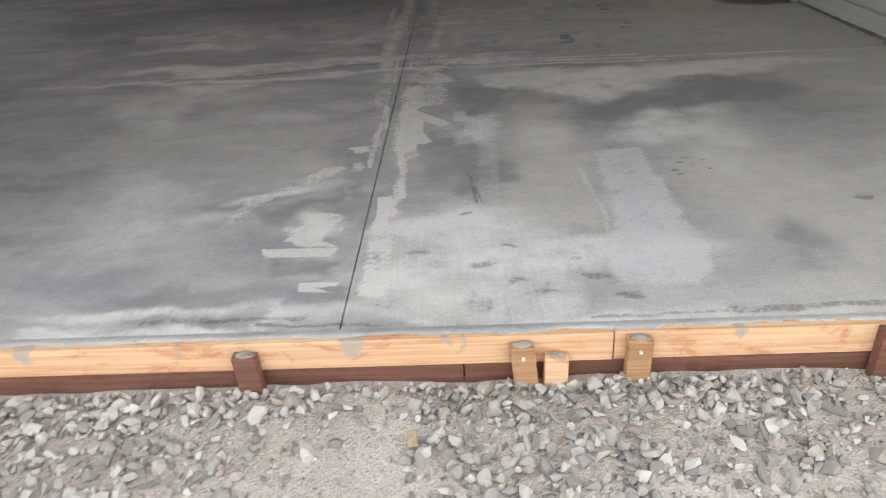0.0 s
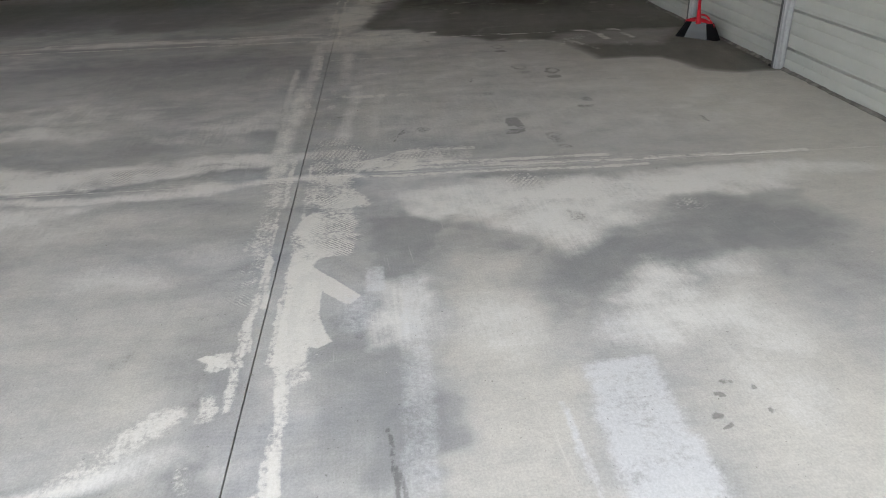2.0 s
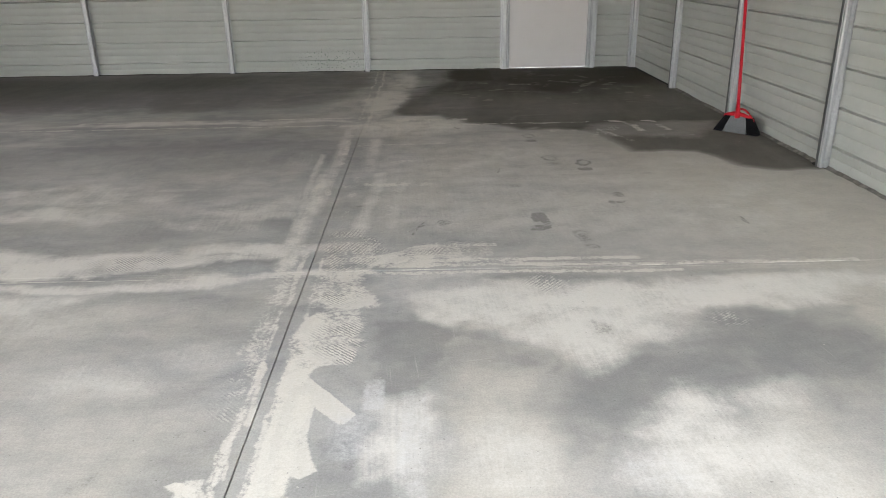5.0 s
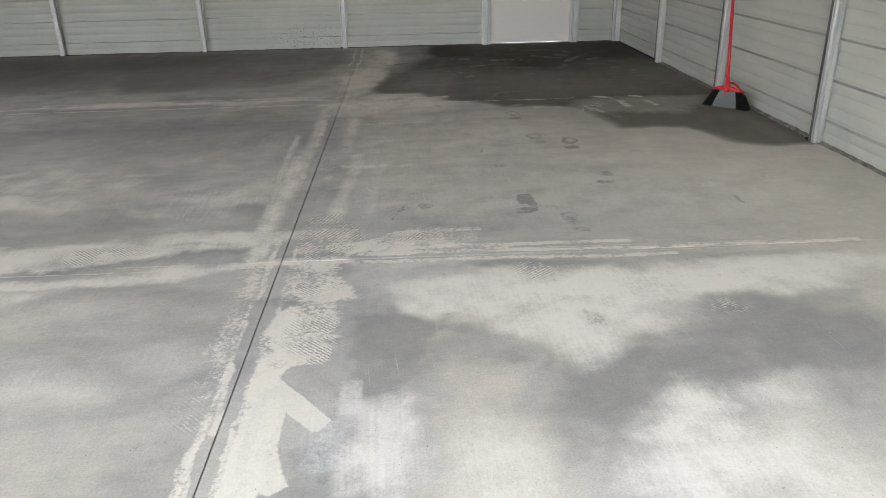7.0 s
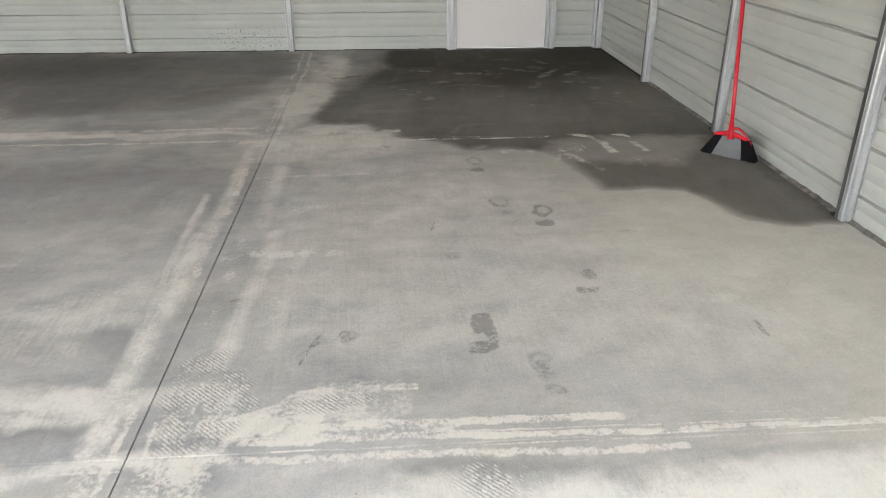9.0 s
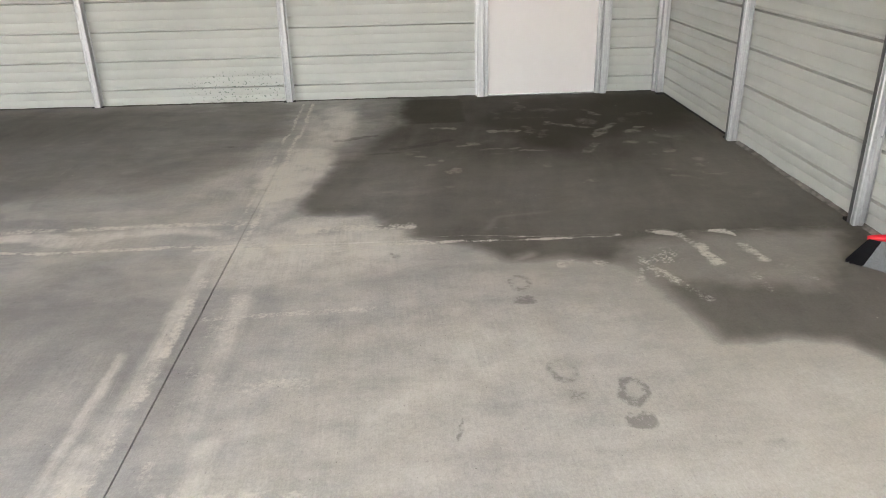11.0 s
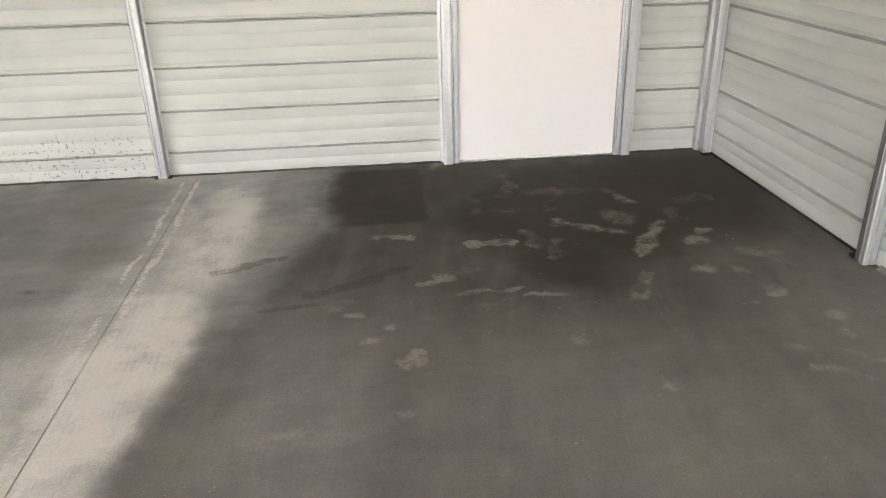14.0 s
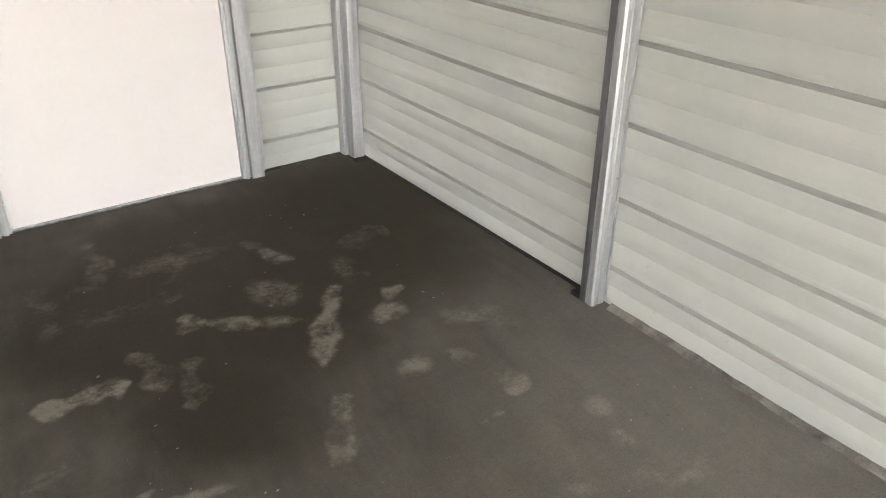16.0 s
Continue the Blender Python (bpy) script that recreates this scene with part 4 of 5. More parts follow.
    prints = union([
        sole((0.97, 9.40), (1.23, 9.39), 0.050, 1.00), sole((1.41, 9.66), (1.62, 9.46), 0.045, 0.90), sole((1.94, 9.55), (1.71, 9.15), 0.050, 0.80), sole((2.10, 9.41), (1.95, 9.21), 0.045, 0.95), sole((1.68, 9.01), (1.52, 8.79), 0.045, 0.95), sole((2.02, 9.02), (2.11, 8.76), 0.050, 0.80), sole((2.22, 8.63), (2.19, 8.57), 0.035, 0.70), sole((2.18, 8.50), (2.14, 8.45), 0.035, 0.70), sole((1.91, 8.73), (1.97, 8.69), 0.020, 0.70), sole((1.81, 10.04), (1.89, 9.77), 0.050, 0.45), sole((2.10, 9.78), (2.32, 9.80), 0.070, 0.40), sole((1.30, 9.55), (1.30, 9.30), 0.050, 0.45), sole((1.39, 9.42), (1.35, 9.18), 0.050, 0.45), sole((0.91, 9.14), (1.00, 9.16), 0.050, 0.60), sole((1.63, 10.16), (1.42, 9.73), 0.050, 0.35), sole((1.31, 10.33), (1.30, 9.99), 0.060, 0.35), sole((1.31, 8.95), (1.32, 8.86), 0.050, 0.40), sole((1.95, 8.42), (2.01, 8.41), 0.040, 0.50),
        sole((0.74, 9.02), (0.89, 9.10), 0.055, 1.00), sole((0.51, 9.55), (0.78, 9.50), 0.035, 0.95), sole((0.90, 8.83), (1.16, 8.84), 0.035, 0.55), sole((0.65, 8.44), (0.76, 8.49), 0.060, 1.00), sole((1.43, 8.26), (1.50, 8.21), 0.030, 0.80), sole((1.98, 8.28), (2.09, 8.21), 0.035, 0.60), sole((0.89, 9.13), (1.01, 9.15), 0.040, 0.60), sole((1.41, 9.62), (1.61, 9.50), 0.040, 0.90), sole((0.45, 8.97), (0.52, 8.94), 0.030, 0.70), sole((0.48, 8.85), (0.53, 8.82), 0.018, 1.00), sole((0.66, 8.24), (0.68, 8.19), 0.040, 0.50), sole((0.19, 9.96), (0.30, 9.96), 0.040, 0.60), sole((1.92, 8.72), (1.98, 8.69), 0.030, 0.50), sole((2.05, 8.11), (2.07, 8.06), 0.040, 0.50),
        M(2.21, 8.59, 0.04, 0.05, soft=0.6, strength=0.6), M(2.16, 8.48, 0.035, 0.045, soft=0.6, strength=0.6), N(1.94, 8.71, 0.04, 0.012, soft=0.6, strength=0.6), M(1.47, 8.24, 0.06, 0.04, soft=0.7, strength=0.5), N(2.03, 8.24, 0.1, 0.03, -30, soft=0.7, strength=0.5), N(1.0, 8.95, 0.14, 0.018, 12, soft=0.7, strength=0.5),
        M(0.44, 8.9, 0.05, 0.03, soft=0.7, strength=0.5), M(0.3, 8.15, 0.09, 0.04, soft=0.7, strength=0.5), M(2.3, 7.9, 0.12, 0.05, 30, soft=0.7, strength=0.4), M(2.17, 9.75, 0.1, 0.06, soft=0.8, strength=0.35), M(1.3, 9.8, 0.16, 0.07, soft=0.8, strength=0.3), M(1.62, 8.55, 0.05, 0.1, soft=0.8, strength=0.3), M(0.9, 7.9, 0.05, 0.12, 20, soft=0.8, strength=0.35),
        M(1.75, 9.62, 0.07, 0.11, 30, soft=0.9, strength=0.6), M(1.68, 9.45, 0.1, 0.035, -30, soft=0.9, strength=0.6), M(2.02, 9.62, 0.05, 0.1, -10, soft=0.9, strength=0.5), N(1.2, 8.9, 0.1, 0.02, -12, soft=0.8, strength=0.6), M(0.55, 8.62, 0.035, 0.02, soft=0.8, strength=0.8), M(0.62, 8.7, 0.02, 0.03, soft=0.8, strength=0.8), M(1.9, 9.0, 0.05, 0.035, 20, soft=0.9, strength=0.6), M(2.2, 9.1, 0.11, 0.04, -35, soft=0.8, strength=0.65), M(2.2, 8.3, 0.1, 0.04, -25, soft=0.9, strength=0.6), M(1.28, 8.55, 0.04, 0.07, soft=0.9, strength=0.5), M(1.45, 10.0, 0.3, 0.06, 4, soft=0.95, strength=0.4), M(1.1, 9.9, 0.05, 0.16, soft=0.95, strength=0.4)])
    dark_marks = union([
        patch(uneven_xy, ((-0.04, 1.71), (-0.01, 1.76), (0.04, 1.71), (0.03, 1.63), (-0.02, 1.60), (-0.04, 1.63)), 0.02, 0.55), patch(uneven_xy, ((-0.27, 1.90), (-0.21, 1.96), (-0.09, 1.93), (-0.09, 1.88), (-0.23, 1.86)), 0.02, 0.4), patch(uneven_xy, ((0.16, 1.77), (0.22, 1.79), (0.22, 1.73), (0.17, 1.73)), 0.012, 0.6), patch(uneven_xy, ((0.29, 1.92), (0.35, 1.92), (0.35, 1.89), (0.30, 1.88)), 0.012, 0.5), patch(uneven_xy, ((0.38, 1.75), (0.42, 1.71), (0.41, 1.69), (0.38, 1.72)), 0.01, 0.6),
        patch(torn_xy, ((0.65, 5.12), (0.73, 5.12), (0.74, 4.95), (0.70, 4.93), (0.69, 4.99), (0.65, 4.98)), 0.012, 1.0), patch(torn_xy, ((0.62, 4.92), (0.66, 4.93), (0.74, 4.94), (0.73, 4.88), (0.68, 4.85), (0.62, 4.86)), 0.012, 1.0),
        patch(torn_xy, ((1.14, 5.47), (1.21, 5.49), (1.22, 5.38), (1.15, 5.40)), 0.015, 0.6), patch(torn_xy, ((1.10, 5.32), (1.21, 5.32), (1.18, 5.27), (1.13, 5.24), (1.09, 5.28)), 0.012, 0.8), patch(torn_xy, ((0.85, 4.80), (0.90, 4.82), (0.89, 4.73), (0.85, 4.68), (0.83, 4.71)), 0.02, 0.6),
        swipe(sharp_xy, ((0.04, 4.84), (0.06, 4.94), (0.10, 5.03)), 0.007, 0.006, 0.8), swipe(sharp_xy, ((0.15, 4.99), (0.17, 5.04), (0.21, 5.03)), 0.006, 0.006, 0.6), patch(torn_xy, ((0.31, 7.28), (0.33, 7.31), (0.37, 7.29), (0.37, 7.25), (0.34, 7.24)), 0.012, 0.7), swipe(sharp_xy, ((-0.38, 5.81), (-0.21, 5.82)), 0.008, 0.008, 0.4),
        boot(1.13, 6.14, 0.055, 0.085, -6, 1.0), boot(0.92, 6.27, 0.05, 0.08, 10, 0.65), boot(0.87, 4.78, 0.045, 0.08, 5, 0.55), boot(0.87, 6.93, 0.055, 0.08, 0, 0.8), boot(0.62, 5.78, 0.05, 0.08, 8, 0.5),
        M(0.17, 4.99, 0.05, 0.03, 30, soft=0.5, strength=0.6), P(0.05, 4.92, 0.06, 0.008, 55, soft=0.6, strength=0.8), P(0.57, 5.98, 0.006, 0.06, -12, soft=0.6, strength=0.7), P(1.71, 4.96, 0.009, 0.06, 5, soft=0.6, strength=0.8), M(-0.29, 5.28, 0.05, 0.03, soft=0.6, strength=0.6),
        P(0.0, 2.5, 0.006, 0.14, 8, soft=0.6), P(0.02, 2.45, 0.006, 0.1, 14, soft=0.6, strength=0.7), P(0.95, 1.6, 0.25, 0.014, soft=0.7, strength=0.8), P(-0.75, 1.6, 0.25, 0.012, soft=0.7, strength=0.7),
        P(0.01, 9.31, 0.14, 0.03, 25, soft=0.7), P(0.1, 9.36, 0.1, 0.02, 10, soft=0.8), P(0.45, 9.06, 0.17, 0.035, 18, soft=0.8), P(0.62, 9.16, 0.12, 0.03, 26, soft=0.8), P(0.25, 8.92, 0.12, 0.02, 10, soft=0.9, strength=0.8), M(-0.8, 9.2, 0.06, 0.04, soft=0.6, strength=0.7), P(0.8, 5.85, 0.7, 0.03, soft=0.8, strength=0.35), M(0.12, 2.2, 0.03, 0.04, soft=0.6, strength=0.5), M(0.72, 3.83, 0.05, 0.07, soft=0.7, strength=0.5), M(0.86, 2.75, 0.013, 0.012), M(0.825, 2.7, 0.011, 0.011), M(0.78, 2.61, 0.012, 0.012), M(0.8, 2.56, 0.01, 0.011), M(0.91, 2.71, 0.01, 0.01), M(0.93, 2.62, 0.009, 0.009), M(1.38, 2.3, 0.05, 0.02, soft=0.9, strength=0.8), M(-0.09, 3.06, 0.05, 0.07, soft=0.8, strength=0.5), M(0.03, 1.9, 0.05, 0.02, 10, soft=0.9), M(0.12, 1.78, 0.04, 0.018, 20, soft=0.9), M(0.2, 1.72, 0.05, 0.014, soft=0.9), M(0.36, 1.8, 0.06, 0.016, -15, soft=0.9), M(-0.2, 1.98, 0.05, 0.02, soft=0.9, strength=0.8), M(0.1, 2.02, 0.03, 0.012, soft=0.9),
        M(0.45, 1.68, 0.04, 0.012, soft=0.9), M(-0.02, 2.28, 0.025, 0.012, soft=0.9), P(0.6, 1.58, 0.3, 0.008, 1, soft=0.9, strength=0.8), P(-0.45, 1.56, 0.2, 0.008, -1, soft=0.9, strength=0.8), M(-0.3, 1.64, 0.04, 0.012, soft=0.9), M(-0.75, 3.0, 0.07, 0.1, 20, soft=0.95, strength=0.4), M(-0.62, 3.2, 0.1, 0.05, soft=0.95, strength=0.35), M(-1.0, 3.45, 0.12, 0.05, 15, soft=0.95, strength=0.35), M(-0.55, 2.85, 0.03, 0.1, soft=0.95, strength=0.4), M(0.15, 2.95, 0.05, 0.05, soft=0.95, strength=0.35), M(0.9, 1.85, 0.05, 0.012, 25, soft=0.9, strength=0.6)])
    tread_area = union([
        patch(torn_xy, ((-0.35, 4.89), (-0.22, 4.95), (-0.11, 4.74), (-0.05, 4.66), (-0.11, 4.51), (-0.19, 4.42), (-0.33, 4.40), (-0.35, 4.70)), 0.03, 0.9), patch(torn_xy, ((-0.26, 3.81), (-0.20, 3.85), (-0.13, 3.66), (-0.15, 3.60), (-0.21, 3.61)), 0.015), patch(sharp_xy, ((1.41, 7.09), (1.55, 7.22), (1.58, 7.21), (1.62, 7.15), (1.48, 7.07)), 0.012, 0.9),
        patch(torn_xy, ((-1.37, 4.52), (-1.20, 4.64), (-1.08, 4.63), (-1.01, 4.48), (-1.34, 4.44)), 0.02, 0.8), patch(torn_xy, ((-0.93, 4.63), (-0.82, 4.60), (-0.78, 4.43), (-0.87, 4.43)), 0.03, 0.5), patch(torn_xy, ((-0.55, 3.34), (-0.53, 3.57), (-0.46, 3.40), (-0.47, 3.28)), 0.03, 0.5), patch(torn_xy, ((0.57, 4.27), (0.71, 4.25), (0.65, 4.17), (0.55, 4.15)), 0.012, 0.8),C(-1.18, 4.57, 0.2, 0.06, soft=0.4), C(-0.26, 4.66, 0.13, 0.12, soft=0.4), C(0.16, 4.62, 0.15, 0.045, 12, soft=0.4), C(0.61, 4.25, 0.1, 0.07, soft=0.5), C(-0.2, 3.8, 0.08, 0.13, soft=0.4), C(-0.25, 4.15, 0.09, 0.07, soft=0.5), C(1.21, 3.88, 0.06, 0.05, soft=0.5, strength=0.7), C(1.54, 7.14, 0.07, 0.08, -30, soft=0.4)])
    wet = np.maximum(wet, np.maximum(S(-2.6, 9.95, 1.5, 0.8, soft=0.6, strength=0.8), S(-4.6, 9.6, 2.2, 1.3, soft=0.6, strength=0.75)))
    wet = np.maximum(wet, np.maximum(patch(drift_xy, ((-1.19, 10.64), (-0.63, 10.56), (-0.49, 10.37), (-0.47, 9.45), (-0.59, 9.09), (-0.71, 8.99)), 0.15, 0.5), patch(drift_xy, ((-3.46, 10.56), (-0.55, 10.39), (-0.55, 8.67), (-1.03, 8.21), (-2.35, 8.05)), 0.2, 0.42)))
    right_side = np.clip((soft_xy[0] - 0.1) / 1.9, 0, 1)
    return dict(flaps=flaps, buff=buff, grey=grey, cloudy=cloudy, strips=strips, plate=plate, wet=wet, puddle=puddle, prints=prints, dark_marks=dark_marks, tread_area=tread_area, right_side=right_side)


def spaced(low, high, stops):
    """Values from low to high, in steps that change along the way."""
    out = [low]
    while out[-1] < high - 1e-6:
        step = next(w for limit, w in stops if out[-1] < limit)
        out.append(min(high, out[-1] + step))
    if len(out) > 2 and out[-1] - out[-2] < 0.003:
        del out[-2]
    return np.array(out)


def slab_panel(x0, x1, y0, y1, parent):
    """One bay of the slab, a fine sheet with arrises at its edges, that carries the stains."""
    xs = spaced(x0 + 0.0015, x1 - 0.0015, ((-4, 0.07), (-1.4, 0.025), (-0.7, 0.01), (0.35, 0.0065), (1.3, 0.01), (9, 0.012)))
    ys = spaced(y0 + 0.0015, y1 - 0.0015, ((1.6, 0.01), (5.0, 0.0075), (99, 0.012)))
    gx, gy = np.meshgrid(xs, ys)
    w, h = len(xs), len(ys)
    top = np.stack([gx.ravel(), gy.ravel(), np.zeros(w * h)], 1)
    quads = np.arange(w * h).reshape(h, w)
    faces = np.stack([quads[:-1, :-1], quads[:-1, 1:], quads[1:, 1:], quads[1:, :-1]], -1).reshape(-1, 4)
    rim = np.concatenate([quads[0, :-1], quads[:-1, -1], quads[-1, :0:-1], quads[:0:-1, 0]])
    centre = np.array([(x0 + x1) / 2, (y0 + y1) / 2, 0])
    out = np.sign(np.round((top[rim] - centre) / (np.array([x1 - x0, y1 - y0, 1]) / 2 - (0.0015, 0.0015, 0)), 6))
    edge = top[rim] + 0.0015 * np.where(np.abs(np.abs(top[rim] - centre) - np.array([x1 - x0, y1 - y0, 9]) / 2 + 0.0015) < 1e-6, out, 0) - (0, 0, 0.0015)
    low = edge - (0, 0, 0.06)
    k, a, b = len(rim), w * h, w * h + len(rim)
    ring = np.arange(k)
    nxt = (ring + 1) % k
    sides = np.concatenate([np.stack([rim[ring], a + ring, a + nxt, rim[nxt]], 1), np.stack([a + ring, b + ring, b + nxt, a + nxt], 1)])
    mesh = bpy.data.meshes.new("slab_panel")
    co = np.concatenate([top, edge, low])
    mesh.from_pydata(co.tolist(), [], np.concatenate([faces, sides]).tolist())
    for name, values in stains(co[:, 0], co[:, 1]).items():
        mesh.attributes.new(name, "FLOAT", "POINT").data.foreach_set("value", values.astype(np.float32))
    mesh.materials.append(concrete)
    ob = new("slab_panel", mesh)
    ob.parent = parent
    return ob


# ---- the large structure ----
LEFT, RIGHT, FRONT, BACK, EAVE, RIDGE = -6.6, 2.60, 1.523, 10.60, 2.65, 3.6
JOINT_X, JOINT_Y = -0.40, (4.40, 7.43)
RIB, FIRST_RIB = 0.236, 0.145
# assumed openings, sized for how far daylight reaches in
OPENING_LEFT, HEADER, ADDED_BAY = -2.1, 2.4, (1.9, 6.9)


def ground():
    fine_x, fine_y = np.arange(-3.0, 3.01, 0.05), np.arange(-1.2, 1.61, 0.05)
    far = np.array([0.4, 1, 2.2, 4.5, 9, 20, 45, 100, 250, 600])
    xs = np.concatenate([fine_x[0] - far[::-1], fine_x, fine_x[-1] + far])
    ys = np.concatenate([fine_y[0] - far[::-1], fine_y, fine_y[-1] + far])
    verts = []
    for y in ys:
        for x in xs:
            near = -3 < x < 3 and -1.2 < y < 1.6
            z = -0.192 + 0.038 * max(0, min(1, (y - 1.0) / 0.4))
            if near:
                z += 0.022 * noise.noise((x * 1.7, y * 1.7, 3)) + 0.012 * noise.noise((x * 7, y * 7, 8))
            verts.append((x, y, z))
    w = len(xs)
    faces = [(j * w + i, j * w + i + 1, (j + 1) * w + i + 1, (j + 1) * w + i) for j in range(len(ys) - 1) for i in range(w - 1)]
    mesh = bpy.data.meshes.new("ground")
    mesh.from_pydata(verts, [], faces)
    mesh.materials.append(gravel_dust)
    for face in mesh.polygons:
        face.use_smooth = True
    return tagged(new("ground", mesh), "dusty grey gravel ground in front of the slab", "ground", kind="structure")


def slab():
    floor = part("floor", box(LEFT - 0.05, RIGHT + 0.06, FRONT, BACK + 0.08, -0.3, -0.0625), splash)
    tagged(floor, "new troweled concrete slab with pale slurry streaks and damp patches", "floor", kind="structure")
    ys = [(FRONT, JOINT_Y[0] - 0.0012), (JOINT_Y[0] + 0.0012, JOINT_Y[1] - 0.0012), (JOINT_Y[1] + 0.0012, BACK + 0.08)]
    # the saw cut is open in front and clogged with slurry towards the back
    for (y0, y1), half in zip(ys, (0.0021, 0.002, 0.0007)):
        for x0, x1 in ((LEFT - 0.05, JOINT_X - half), (JOINT_X + half, RIGHT + 0.06)):
            slab_panel(x0, x1, y0, y1, floor)
    # rough lip that ran over the form
    bm = bmesh.new()
    count = 340
    rows = []
    for i in range(count + 1):
        x = LEFT + (RIGHT - LEFT) * i / count
        out = 0.016 + 0.02 * noise.noise((x * 6, 1, 0)) + 0.012 * noise.noise((x * 27, 2, 0))
        top = 0.003 + 0.004 * noise.noise((x * 15, 5, 0))
        rows.append([bm.verts.new(p) for p in ((x, FRONT + 0.02, 0.0005), (x, FRONT + 0.002, top), (x, FRONT - max(0.004, out), top * 0.8), (x, FRONT - max(0.005, out + 0.003), -0.008))])
    for a, b in zip(rows, rows[1:]):
        for k in range(3):
            bm.faces.new((a[k], a[k + 1], b[k + 1], b[k]))
    bmesh.ops.recalc_face_normals(bm, faces=bm.faces)
    part("rough_lip", bm, concrete, floor, "ragged concrete lip run over the form board", True)
    return floor


def rib_profile(low, high, wave=0.0045):
    """Height and depth of a ribbed steel sheet between two heights."""
    pts = [(low, 0.0)]
    for k in range(-1, 15):
        c = FIRST_RIB + k * RIB
        for dz, d in ((-0.017, 0), (-0.008, 0.019), (0.001, 0.019), (0.002, -0.003), (0.010, -0.003), (0.018, 0)):
            pts.append((c + dz, d))
        for step in range(3, 22):
            z = RIB * step / 24
            pts.append((c + z, 1.3 * wave * (1 - abs(math.sin(3 * math.pi * z / RIB))) * min(1, (step - 2) / 3, (22 - step) / 3)))
    pts = [p for p in pts if low <= p[0] <= high]
    return pts + [(high, 0.0)]


def sheet(u0, u1, low, high, place_at, gauge=0.004, lap=0.0, wave=0.0045):
    bm = bmesh.new()
    prof = [(z, d + lap) for z, d in rib_profile(low, high, wave)]
    loop = prof + [(z, d + gauge) for z, d in reversed(prof)]
    steps = max(1, int((u1 - u0) / 0.75))
    rings = [[bm.verts.new(place_at(u0 + (u1 - u0) * s / steps, d, z)) for z, d in loop] for s in range(steps + 1)]
    k = len(loop)
    for a, b in zip(rings, rings[1:]):
        for i in range(k):
            bm.faces.new((a[i], a[(i + 1) % k], b[(i + 1) % k], b[i]))
    half = k // 2
    for ring in (rings[0], rings[-1]):
        for i in range(half - 1):
            bm.faces.new((ring[i], ring[i + 1], ring[k - 2 - i], ring[k - 1 - i]))
    bmesh.ops.recalc_face_normals(bm, faces=bm.faces)
    return bm


ROWS_OF_SHEETS = ((-0.02, FIRST_RIB + 3 * RIB, 0.0025), (FIRST_RIB + 3 * RIB - 0.03, FIRST_RIB + 7 * RIB, 0.0), (FIRST_RIB + 7 * RIB - 0.03, EAVE, -0.0025))


